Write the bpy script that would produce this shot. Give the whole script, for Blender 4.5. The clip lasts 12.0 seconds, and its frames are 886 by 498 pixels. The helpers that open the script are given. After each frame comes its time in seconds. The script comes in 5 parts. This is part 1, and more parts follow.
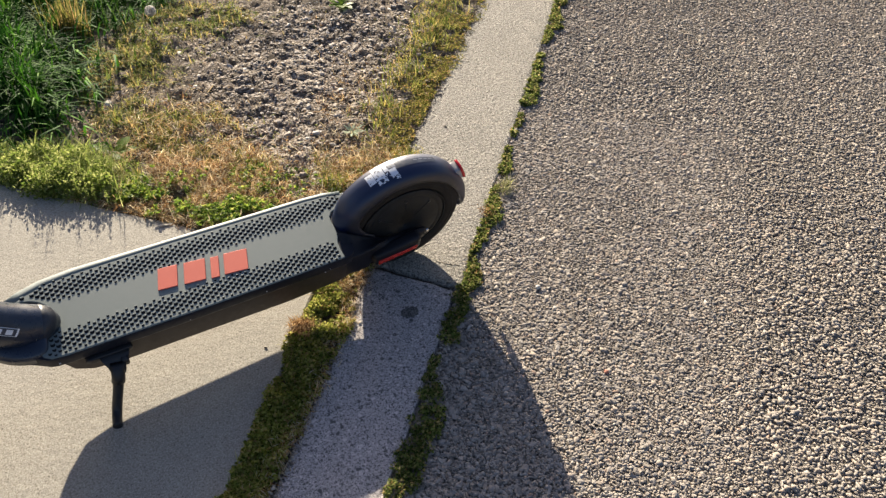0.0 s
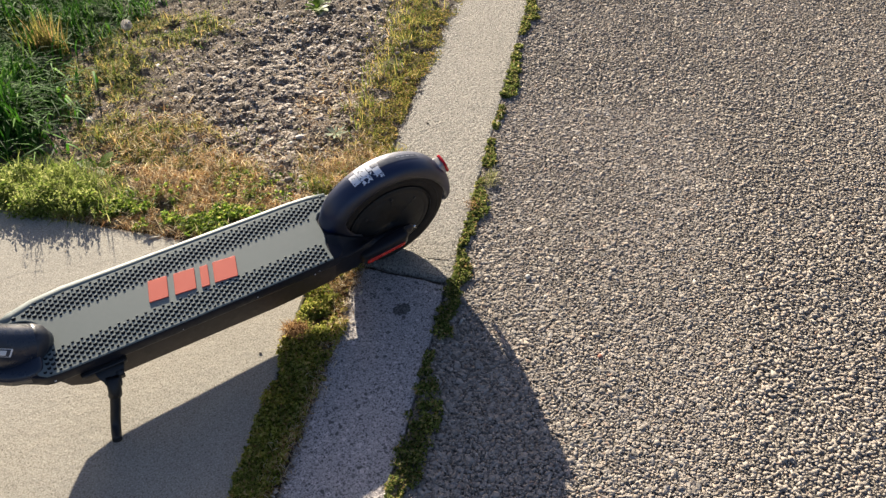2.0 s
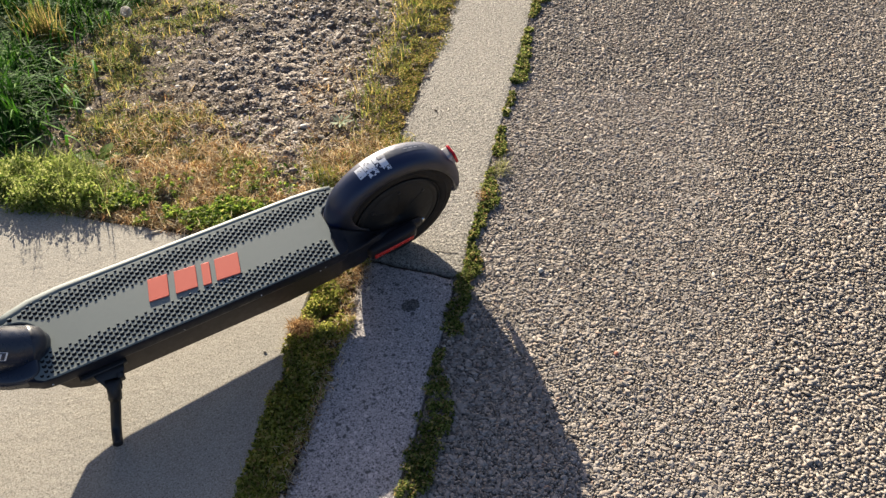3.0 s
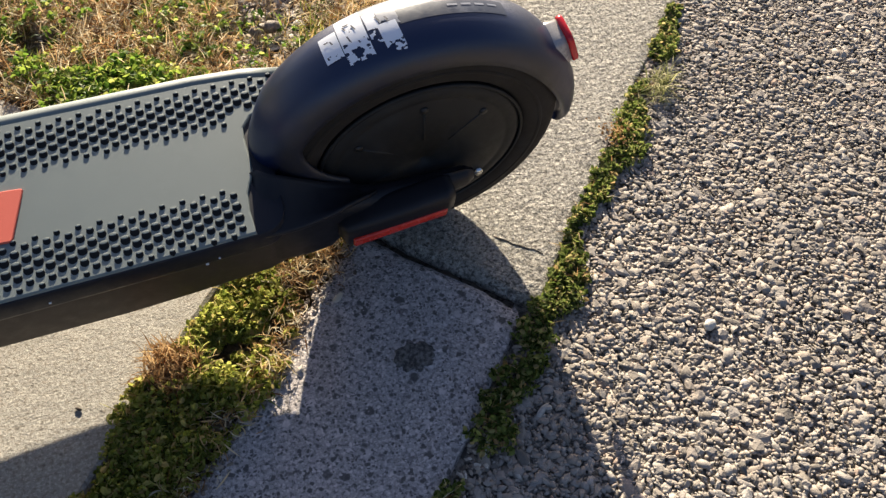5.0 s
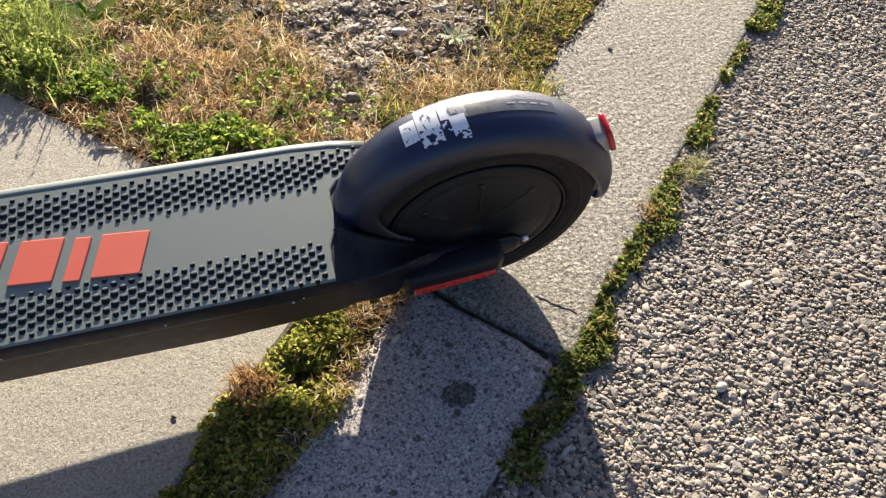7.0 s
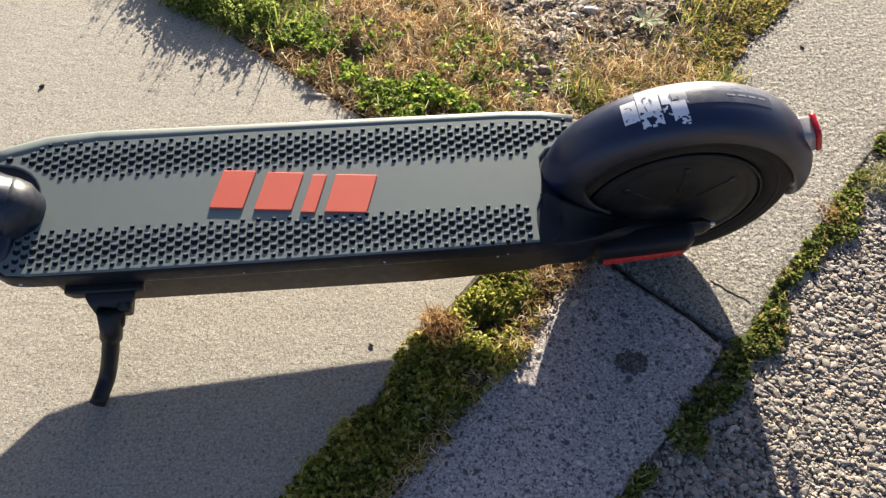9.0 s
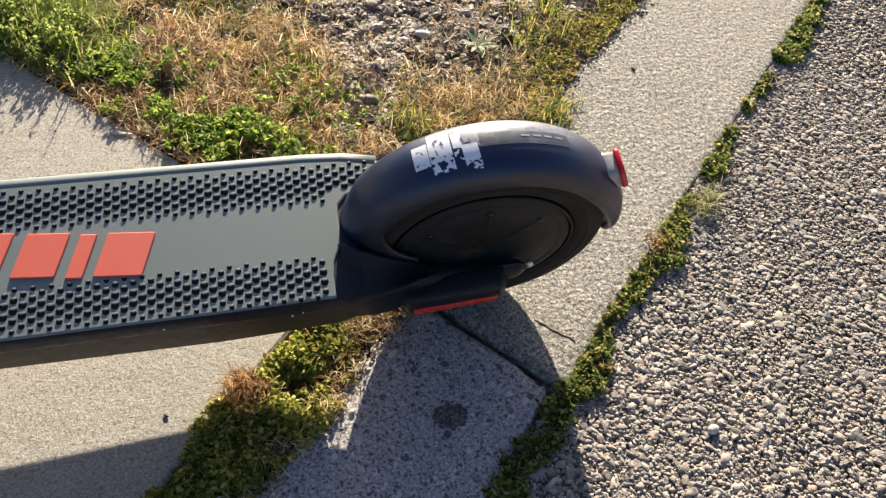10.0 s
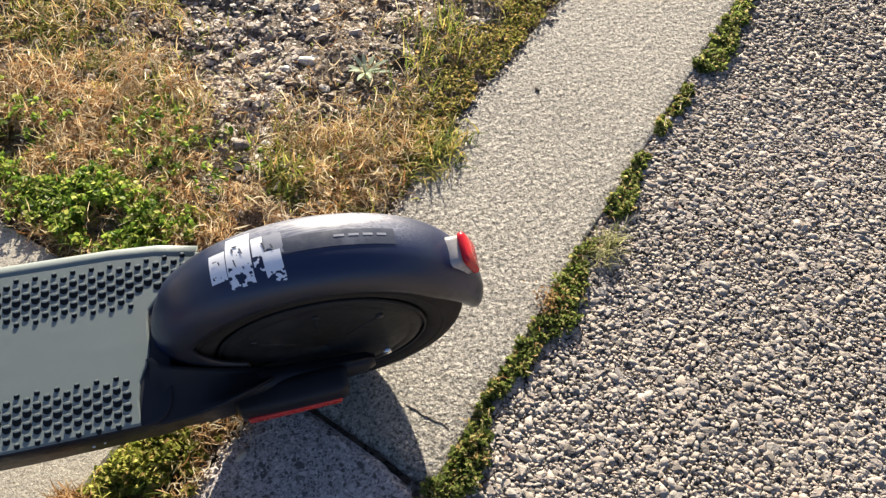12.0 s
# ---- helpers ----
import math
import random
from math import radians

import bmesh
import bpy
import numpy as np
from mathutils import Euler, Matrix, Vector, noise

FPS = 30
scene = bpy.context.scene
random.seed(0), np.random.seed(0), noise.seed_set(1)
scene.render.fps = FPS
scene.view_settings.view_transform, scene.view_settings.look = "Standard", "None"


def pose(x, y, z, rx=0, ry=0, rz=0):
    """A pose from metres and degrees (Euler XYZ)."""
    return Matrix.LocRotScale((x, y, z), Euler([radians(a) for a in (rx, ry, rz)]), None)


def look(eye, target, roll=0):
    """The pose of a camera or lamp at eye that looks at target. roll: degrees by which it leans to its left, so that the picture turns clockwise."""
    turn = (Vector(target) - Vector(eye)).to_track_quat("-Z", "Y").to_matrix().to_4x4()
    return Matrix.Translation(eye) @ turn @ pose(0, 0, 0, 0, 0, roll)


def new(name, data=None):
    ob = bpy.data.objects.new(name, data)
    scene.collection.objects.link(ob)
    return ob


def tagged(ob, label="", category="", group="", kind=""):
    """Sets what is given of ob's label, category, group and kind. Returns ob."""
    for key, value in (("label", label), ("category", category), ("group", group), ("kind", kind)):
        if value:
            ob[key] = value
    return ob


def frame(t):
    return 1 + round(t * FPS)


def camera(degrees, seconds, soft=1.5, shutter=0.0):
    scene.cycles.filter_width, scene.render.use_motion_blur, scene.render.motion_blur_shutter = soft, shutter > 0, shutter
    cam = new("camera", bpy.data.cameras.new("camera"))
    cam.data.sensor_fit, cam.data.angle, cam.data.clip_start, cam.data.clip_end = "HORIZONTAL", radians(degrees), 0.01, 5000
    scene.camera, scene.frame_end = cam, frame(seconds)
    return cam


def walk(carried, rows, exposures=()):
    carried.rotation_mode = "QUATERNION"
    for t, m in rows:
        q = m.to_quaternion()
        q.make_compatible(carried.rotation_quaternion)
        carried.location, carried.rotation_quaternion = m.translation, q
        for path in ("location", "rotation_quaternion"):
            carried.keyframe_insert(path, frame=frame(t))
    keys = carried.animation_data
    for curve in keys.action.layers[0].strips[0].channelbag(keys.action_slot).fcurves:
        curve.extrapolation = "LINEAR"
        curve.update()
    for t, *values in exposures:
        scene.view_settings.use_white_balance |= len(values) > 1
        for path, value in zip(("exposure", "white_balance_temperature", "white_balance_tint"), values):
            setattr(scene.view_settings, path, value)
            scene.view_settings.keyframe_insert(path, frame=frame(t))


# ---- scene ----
cam = camera(57.2, 12.0, soft=1.36)
PATH = [
    (0, (-0.422, -1.125, 1.182), (0.349, 0.145, -0.157), 3.5),
    (0.5, (-0.42, -1.132, 1.184), (0.34, 0.142, -0.157), 0.8),
    (1, (-0.416, -1.134, 1.185), (0.339, 0.141, -0.159), 0.3),
    (1.5, (-0.42, -1.138, 1.19), (0.335, 0.139, -0.151), -0.1),
    (2, (-0.416, -1.139, 1.185), (0.365, 0.12, -0.159), 0.4),
    (2.5, (-0.422, -1.136, 1.185), (0.357, 0.124, -0.159), 0.1),
    (2.7, (-0.42, -1.137, 1.185), (0.352, 0.124, -0.162), -0.2),
    (4.3, (-0.053, -0.526, 0.763), (0.501, 0.572, -0.815), 1.3),
    (4.5, (-0.023, -0.503, 0.693), (0.495, 0.61, -0.886), 2.4),
    (5, (-0.007, -0.501, 0.63), (0.437, 0.664, -0.933), 2.3),
    (5.5, (-0.006, -0.504, 0.646), (0.423, 0.774, -0.831), 3.3),
    (6, (-0.011, -0.515, 0.65), (0.406, 0.774, -0.821), 3.2),
    (6.5, (-0.018, -0.539, 0.68), (0.381, 0.751, -0.795), 2.8),
    (7, (-0.035, -0.568, 0.726), (0.324, 0.72, -0.762), 2.2),
    (7.5, (-0.042, -0.564, 0.752), (0.264, 0.723, -0.748), 1.0),
    (7.7, (-0.059, -0.559, 0.765), (0.207, 0.733, -0.737), 0.2),
    (9.3, (-0.143, -0.602, 0.768), (-0.047, 0.664, -0.777), 1.4),
    (9.5, (-0.117, -0.595, 0.774), (0.032, 0.67, -0.768), 2.9),
    (10, (-0.024, -0.536, 0.753), (0.306, 0.719, -0.769), 6.2),
    (10.5, (0.027, -0.484, 0.717), (0.378, 0.755, -0.813), 4.5),
    (11, (0.018, -0.484, 0.706), (0.36, 0.737, -0.84), 3.9),
    (11.5, (0.05, -0.476, 0.722), (0.382, 0.736, -0.834), 3.1),
    (12, (0.157, -0.408, 0.762), (0.467, 0.77, -0.824), 3.4),
]
walk(cam, [(t, look(eye, target, roll)) for t, eye, target, roll in PATH], [(t, s, warmth, 19) for t, s, warmth in ((0, 1.40, 5800), (2.7, 1.37, 5740), (4.4, 1.34, 5850), (5.2, 1.51, 5800), (7, 1.55, 5700), (7.7, 1.54, 5650), (9.4, 1.53, 5720), (10.5, 1.55, 5750), (11.5, 1.57, 5690), (12, 1.58, 5650))])

# ---- light ----
SUN = Vector((0.197, 1.0, 0.372)).normalized()
world = bpy.data.worlds.new("world")
scene.world = world
world.use_nodes = True
_nt = world.node_tree
_sky = _nt.nodes.new("ShaderNodeTexSky")
_sky.sky_type = "NISHITA"
_sky.sun_disc = False
_sky.sun_elevation = math.asin(SUN.z)
_sky.sun_rotation = math.atan2(SUN.x, SUN.y)
_sky.dust_density = 3.0
_bg = _nt.nodes["Background"]
_bg.inputs["Strength"].default_value = 0.046
_nt.links.new(_sky.outputs[0], _bg.inputs[0])
sun = new("sun", bpy.data.lights.new("sun", "SUN"))
sun.data.energy = 5.0
sun.data.angle = radians(0.55)
sun.data.color = (1.0, 0.868, 0.572)
sun.rotation_euler = (-SUN).to_track_quat("-Z", "Y").to_euler()
sun.location = SUN * 30


# ---- materials ----
class Mat:
    """A node material with short calls for the usual nodes."""

    def __init__(self, name, rough=0.6, metal=0.0, color=(0.5, 0.5, 0.5)):
        self.m = bpy.data.materials.new(name)
        self.m.use_nodes = True
        self.nt = self.m.node_tree
        self.b = self.nt.nodes["Principled BSDF"]
        self.b.inputs["Roughness"].default_value = rough
        self.b.inputs["Metallic"].default_value = metal
        self.b.inputs["Base Color"].default_value = (*color, 1)
        self.co = self.node("ShaderNodeTexCoord").outputs["Object"]

    def node(self, kind, **values):
        n = self.nt.nodes.new(kind)
        for k, v in values.items():
            n.inputs[k].default_value = v
        return n

    def link(self, a, b):
        self.nt.links.new(a, b)

    def noise(self, scale, detail=4.0, rough=0.55, stretch=None):
        n = self.node("ShaderNodeTexNoise", Scale=scale, Detail=detail, Roughness=rough)
        src = self.co
        if stretch:
            mp = self.node("ShaderNodeMapping", Scale=stretch)
            self.link(self.co, mp.inputs["Vector"])
            src = mp.outputs[0]
        self.link(src, n.inputs["Vector"])
        return n.outputs["Fac"]

    def cells(self, scale):
        n = self.node("ShaderNodeTexVoronoi", Scale=scale)
        self.link(self.co, n.inputs["Vector"])
        return n

    def ramp(self, fac, *stops):
        n = self.node("ShaderNodeValToRGB")
        e = n.color_ramp.elements
        while len(e) < len(stops):
            e.new(0.5)
        for el, (pos, col) in zip(e, stops):
            el.position = pos
            el.color = (*col, 1) if len(col) == 3 else col
        self.link(fac, n.inputs[0])
        return n.outputs[0]

    def grey(self, fac, lo, hi, a=0.0, b=1.0):
        n = self.node("ShaderNodeMapRange")
        for k, v in (("From Min", lo), ("From Max", hi), ("To Min", a), ("To Max", b)):
            n.inputs[k].default_value = v
        self.link(fac, n.inputs["Value"])
        return n.outputs[0]

    def mix(self, fac, a, b, mode="MIX"):
        n = self.node("ShaderNodeMix")
        n.data_type = "RGBA"
        n.blend_type = mode
        for sock, v in ((n.inputs[0], fac), (n.inputs[6], a), (n.inputs[7], b)):
            if isinstance(v, (int, float)):
                sock.default_value = v
            elif isinstance(v, tuple):
                sock.default_value = (*v, 1)
            else:
                self.link(v, sock)
        return n.outputs[2]

    def math(self, op, a, b):
        n = self.node("ShaderNodeMath")
        n.operation = op
        for sock, v in zip(n.inputs, (a, b)):
            if isinstance(v, (int, float)):
                sock.default_value = v
            else:
                self.link(v, sock)
        return n.outputs[0]

    def island(self):
        return self.node("ShaderNodeNewGeometry").outputs["Random Per Island"]

    def bump(self, height, strength, distance):
        n = self.node("ShaderNodeBump", Strength=strength, Distance=distance)
        self.link(height, n.inputs["Height"])
        last = self.b.inputs["Normal"]
        if last.is_linked:
            self.link(last.links[0].from_socket, n.inputs["Normal"])
        self.link(n.outputs[0], last)

    def base(self, col):
        self.link(col, self.b.inputs["Base Color"])

    def rough(self, fac):
        self.link(fac, self.b.inputs["Roughness"])

    def thin(self, col, part=0.5):
        """Lets light through a leaf or blade."""
        t = self.node("ShaderNodeBsdfTranslucent")
        self.link(col, t.inputs["Color"])
        m = self.node("ShaderNodeMixShader", Fac=part)
        out = self.nt.nodes["Material Output"]
        self.link(self.b.outputs[0], m.inputs[1])
        self.link(t.outputs[0], m.inputs[2])
        self.link(m.outputs[0], out.inputs["Surface"])


def concrete(name, tone, dark, aggregate, pits):
    k = Mat(name, 0.85)

    def times(f):
        return tuple(min(0.9, c * f) for c in tone)

    col = k.mix(k.grey(k.noise(2.2, 5, 0.6), 0.35, 0.65), times(1.08), times(0.88))
    col = k.mix(k.grey(k.noise(11, 6, 0.65), 0.4, 0.7, 0.0, 0.7), col, times(0.82))
    col = k.mix(k.grey(k.noise(48, 5, 0.7), 0.45, 0.72, 0.0, 0.7), col, times(0.74))
    col = k.mix(k.grey(k.noise(360, 2, 0.6), 0.50, 0.60, 0.0, 0.75), col, times(1.4))
    col = k.mix(k.grey(k.noise(270, 3, 0.65), 0.52, 0.61, 0.0, 0.9), col, dark)
    # pits coloured dark to stand for the low-sun shade in their hollows
    col = k.mix(k.grey(k.noise(160, 5, 0.72), 0.53, 0.63, 0.0, 0.9 * pits), col, tuple(c * 0.5 for c in dark))
    pit = k.cells(150)
    sep = k.node("ShaderNodeSeparateColor")
    k.link(pit.outputs["Color"], sep.inputs[0])
    col = k.mix(k.math("MULTIPLY", k.grey(pit.outputs["Distance"], 0.12, 0.3, 1.0, 0.0), k.grey(sep.outputs[0], 0.55, 0.75, 0.0, 0.8)), col, tuple(c * 0.6 for c in dark))
    if aggregate:
        warp = k.node("ShaderNodeTexNoise", Scale=120, Detail=3)
        k.link(k.co, warp.inputs["Vector"])
        off = k.node("ShaderNodeVectorMath")
        off.operation = "MULTIPLY_ADD"
        k.link(warp.outputs["Color"], off.inputs[0])
        off.inputs[1].default_value = (0.007, 0.007, 0.007)
        k.link(k.co, off.inputs[2])
        for scale, lo, size in ((85, 0.66, 0.40), (160, 0.60, 0.42), (300, 0.55, 0.45)):
            vor = k.node("ShaderNodeTexVoronoi", Scale=scale)
            k.link(off.outputs[0], vor.inputs["Vector"])
            sep = k.node("ShaderNodeSeparateColor")
            k.link(vor.outputs["Color"], sep.inputs[0])
            stone = k.grey(vor.outputs["Distance"], size - 0.12, size, aggregate, 0.0)
            col = k.mix(k.math("MULTIPLY", stone, k.grey(sep.outputs[0], lo, lo + 0.2, 0.0, 0.9)), col, times(0.20))
            col = k.mix(k.math("MULTIPLY", stone, k.grey(sep.outputs[1], 0.82, 0.9, 0.0, 0.7)), col, times(1.6))
    k.base(col)
    k.bump(k.noise(55, 3, 0.6), 0.3 + 0.3 * pits, 0.004)
    k.bump(k.grey(k.noise(160, 5, 0.72), 0.48, 0.66, 1.0, 0.0), pits, 0.0046)
    k.bump(k.grey(k.noise(130, 3, 0.62), 0.36, 0.62), pits, 0.006 * pits)
    k.bump(k.noise(480, 3, 0.7), 1.0, 0.0006 + 0.0016 * pits)
    return k.m


def leafy(name, stops, part=0.4, rough=0.7, patch=0.35):
    k = Mat(name, rough)
    k.b.inputs["Specular IOR Level"].default_value = 0.12
    col = k.ramp(k.island(), *stops)
    col = k.mix(k.grey(k.noise(14, 3), 0.42, 0.65, 0.0, patch), col, tuple(c * 0.6 for c in stops[0][1]))
    k.base(col)
    k.thin(col, part)
    return k.m


def plastic(name, color, rough, wear=0.3, bump=0.15):
    k = Mat(name, rough, 0.0, color)
    n = k.noise(45, 6, 0.7)
    k.base(k.mix(k.grey(n, 0.5, 0.8, 0.0, wear), color, tuple(min(1, c * 1.9 + 0.02) for c in color)))
    k.rough(k.grey(k.noise(90, 5, 0.7), 0.3, 0.7, rough - 0.08, rough + 0.14))
    k.bump(k.noise(700, 3, 0.6), bump, 0.0006)
    return k.m


SLAB = concrete("slab_concrete", (0.345, 0.32, 0.272), (0.22, 0.19, 0.15), 0, 0.12)
KERB = concrete("kerb_concrete", (0.52, 0.48, 0.41), (0.20, 0.178, 0.145), 0.12, 0.85)
KERB_WORN = concrete("worn_kerb_concrete", (0.50, 0.45, 0.43), (0.185, 0.168, 0.166), 1.0, 0.4)

k = Mat("asphalt_binder", 0.8)
c = k.mix(k.grey(k.noise(130, 3, 0.7), 0.45, 0.55), (0.085, 0.074, 0.062), (0.34, 0.30, 0.25))
k.base(k.mix(k.grey(k.noise(0.9, 5, 0.6), 0.35, 0.65, 0.0, 0.25), c, (0.20, 0.175, 0.145)))
k.bump(k.noise(130, 3, 0.7), 1.0, 0.012)
BINDER = k.m

k = Mat("chip_stone", 0.92)
k.b.inputs["Specular IOR Level"].default_value = 0.2
c = k.ramp(k.island(), (0.0, (0.14, 0.126, 0.112)), (0.12, (0.25, 0.222, 0.195)), (0.28, (0.375, 0.318, 0.265)), (0.42, (0.348, 0.316, 0.288)), (0.58, (0.40, 0.332, 0.27)), (0.72, (0.385, 0.352, 0.318)), (0.86, (0.38, 0.34, 0.295)), (0.95, (0.425, 0.385, 0.34)), (0.965, (0.36, 0.25, 0.19)), (1.0, (0.52, 0.485, 0.435)))
c = k.mix(k.grey(k.noise(260, 4, 0.7), 0.4, 0.75, 0.0, 0.5), c, (0.22, 0.195, 0.16))
k.base(k.mix(k.grey(k.noise(2.5, 4, 0.6), 0.40, 0.65, 0.0, 0.22), c, (0.20, 0.175, 0.145)))
k.bump(k.noise(240, 3, 0.65), 0.5, 0.0022)
k.bump(k.noise(600, 3, 0.7), 0.4, 0.001)
CHIP = k.m

k = Mat("pale_pebble", 0.7)
k.base(k.mix(k.grey(k.noise(150, 4, 0.7), 0.4, 0.7), (0.58, 0.55, 0.49), (0.42, 0.39, 0.34)))
k.bump(k.noise(300, 3, 0.7), 0.4, 0.001)
PEBBLE = k.m

k = Mat("brick_chip", 0.8)
k.base(k.mix(k.grey(k.noise(200, 4, 0.7), 0.4, 0.7), (0.42, 0.17, 0.11), (0.28, 0.13, 0.09)))
BRICK = k.m

k = Mat("soil_stone", 0.75)
c = k.ramp(k.island(), (0.0, (0.09, 0.066, 0.048)), (0.3, (0.26, 0.205, 0.155)), (0.75, (0.45, 0.375, 0.30)), (0.95, (0.62, 0.54, 0.45)), (1.0, (0.80, 0.74, 0.65)))
k.base(k.mix(k.grey(k.noise(200, 4, 0.7), 0.4, 0.75, 0.0, 0.5), c, (0.16, 0.13, 0.10)))
k.bump(k.noise(400, 3, 0.7), 0.5, 0.001)
STONE = k.m

k = Mat("dried_silt", 0.95)
k.base(k.ramp(k.island(), (0.0, (0.24, 0.185, 0.135)), (0.5, (0.42, 0.345, 0.265)), (1.0, (0.56, 0.475, 0.375))))
k.bump(k.noise(500, 3, 0.7), 0.5, 0.001)
SILT = k.m

k = Mat("brown_stone", 0.85)
k.base(k.mix(k.grey(k.noise(60, 4, 0.7), 0.4, 0.65), (0.17, 0.13, 0.10), (0.46, 0.40, 0.32)))
k.bump(k.noise(130, 4, 0.7), 1.0, 0.004)
CLOD = k.m

k = Mat("soil", 0.95)
c = k.mix(k.grey(k.noise(14, 6, 0.65), 0.35, 0.65), (0.075, 0.053, 0.035), (0.33, 0.255, 0.18))
c = k.mix(k.grey(k.noise(120, 5, 0.75), 0.50, 0.62), c, (0.03, 0.021, 0.014))
k.base(c)
k.bump(k.noise(160, 6, 0.75), 1.0, 0.012)
SOIL = k.m

k = Mat("far_ground", 0.95)
k.base(k.mix(k.grey(k.noise(1.2, 6, 0.6), 0.4, 0.6), (0.10, 0.12, 0.05), (0.22, 0.18, 0.12)))
FAR = k.m

LUSH = leafy("lush_grass", ((0.0, (0.012, 0.045, 0.006)), (0.45, (0.038, 0.13, 0.010)), (0.8, (0.08, 0.23, 0.015)), (1.0, (0.20, 0.38, 0.04))), 0.35)
PALE = leafy("pale_grass", ((0.0, (0.10, 0.17, 0.025)), (0.5, (0.36, 0.43, 0.09)), (1.0, (0.68, 0.67, 0.27))), 0.55)
STRAW = leafy("straw_grass", ((0.0, (0.05, 0.028, 0.014)), (0.13, (0.28, 0.14, 0.055)), (0.30, (0.60, 0.36, 0.155)), (0.62, (0.82, 0.64, 0.36)), (1.0, (0.96, 0.88, 0.66))), 0.6, 0.6, 0.28)
MIXED = leafy("mixed_grass", ((0.0, (0.05, 0.10, 0.015)), (0.3, (0.22, 0.28, 0.05)), (0.55, (0.46, 0.46, 0.10)), (0.8, (0.68, 0.54, 0.17)), (1.0, (0.70, 0.48, 0.20))), 0.5)
CLOVER = leafy("clover_leaf", ((0.0, (0.04, 0.09, 0.012)), (0.35, (0.17, 0.28, 0.034)), (0.72, (0.37, 0.46, 0.07)), (1.0, (0.58, 0.57, 0.15))), 0.57, 0.45)
MAT_WEED = leafy("mat_weed_leaf", ((0.0, (0.07, 0.095, 0.016)), (0.3, (0.28, 0.32, 0.052)), (0.72, (0.55, 0.54, 0.13)), (0.88, (0.70, 0.62, 0.22)), (1.0, (0.50, 0.31, 0.13))), 0.6)
SEAM_WEED = leafy("seam_weed_leaf", ((0.0, (0.04, 0.065, 0.012)), (0.35, (0.16, 0.21, 0.045)), (0.74, (0.36, 0.40, 0.11)), (0.88, (0.60, 0.52, 0.21)), (1.0, (0.46, 0.30, 0.14))), 0.55)
OLIVE = leafy("olive_weed_leaf", ((0.0, (0.07, 0.08, 0.02)), (0.4, (0.25, 0.26, 0.05)), (0.75, (0.50, 0.43, 0.13)), (1.0, (0.60, 0.36, 0.16))), 0.5)
RUSSET = leafy("russet_stem", ((0.0, (0.15, 0.08, 0.035)), (0.5, (0.44, 0.26, 0.11)), (1.0, (0.74, 0.54, 0.28))), 0.5)
TUFT = leafy("tuft_grass", ((0.0, (0.14, 0.16, 0.05)), (0.5, (0.36, 0.36, 0.15)), (1.0, (0.66, 0.60, 0.36))), 0.5)
SILVER = leafy("silver_leaf", ((0.0, (0.34, 0.42, 0.27)), (1.0, (0.58, 0.63, 0.47))), 0.35)
DRY = leafy("dry_leaf", ((0.0, (0.22, 0.13, 0.07)), (0.4, (0.44, 0.35, 0.24)), (1.0, (0.80, 0.74, 0.62))), 0.35, 0.7, 0.2)
FLUFF = leafy("seed_fluff", ((0.0, (0.62, 0.58, 0.52)), (1.0, (0.8, 0.78, 0.74))), 0.4)

NAVY = plastic("navy_plastic", (0.010, 0.017, 0.036), 0.29, 0.22)
BLACK = plastic("black_plastic", (0.013, 0.013, 0.014), 0.45, 0.25)
HULL = plastic("hull_plastic", (0.036, 0.026, 0.021), 0.55, 0.4)
NAVY.node_tree.nodes["Principled BSDF"].inputs["IOR"].default_value = 1.62
RUBBER = plastic("tyre_rubber", (0.024, 0.020, 0.0165), 0.8, 0.6, 0.4)
k = Mat("fender_plastic", 0.3)
k.b.inputs["IOR"].default_value = 1.62
sep = k.node("ShaderNodeSeparateXYZ")
k.link(k.co, sep.inputs[0])
rim = k.math("MULTIPLY", k.grey(sep.outputs["Y"], -0.024, -0.0325), k.grey(k.noise(30, 5, 0.7), 0.3, 0.6, 0.55, 1.0))
c = k.mix(k.grey(k.noise(60, 6, 0.7), 0.5, 0.8, 0.0, 0.15), (0.007, 0.015, 0.054), (0.034, 0.040, 0.060))
c = k.mix(k.math("MULTIPLY", rim, 0.8), c, (0.030, 0.0262, 0.0222))
# scratched wear along the crest, coloured pale for the sun's sheen there too
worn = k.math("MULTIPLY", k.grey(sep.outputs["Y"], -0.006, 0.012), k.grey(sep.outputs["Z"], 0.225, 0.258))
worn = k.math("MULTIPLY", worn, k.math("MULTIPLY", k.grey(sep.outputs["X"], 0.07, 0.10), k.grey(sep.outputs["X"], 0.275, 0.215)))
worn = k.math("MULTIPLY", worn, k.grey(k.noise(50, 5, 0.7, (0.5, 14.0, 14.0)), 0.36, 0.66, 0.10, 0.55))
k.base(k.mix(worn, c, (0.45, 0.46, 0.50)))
k.rough(k.math("ADD", k.grey(rim, 0.0, 1.0, 0.33, 0.48), k.grey(k.noise(110, 5, 0.7), 0.3, 0.7, -0.04, 0.06)))
FENDER = k.m
SHELL = plastic("shell_plastic", (0.012, 0.0135, 0.021), 0.5, 0.2, 0.08)
ARM = plastic("arm_plastic", (0.015, 0.0145, 0.018), 0.42, 0.2, 0.08)
HUB = plastic("hub_paint", (0.020, 0.0195, 0.019), 0.55, 0.5)
for _m in (HUB, RUBBER, ARM, SHELL):
    _m.node_tree.nodes["Principled BSDF"].inputs["Specular IOR Level"].default_value = 0.28
MATGREY = plastic("mat_rubber", (0.150, 0.182, 0.172), 0.56, 0.08, 0.05)
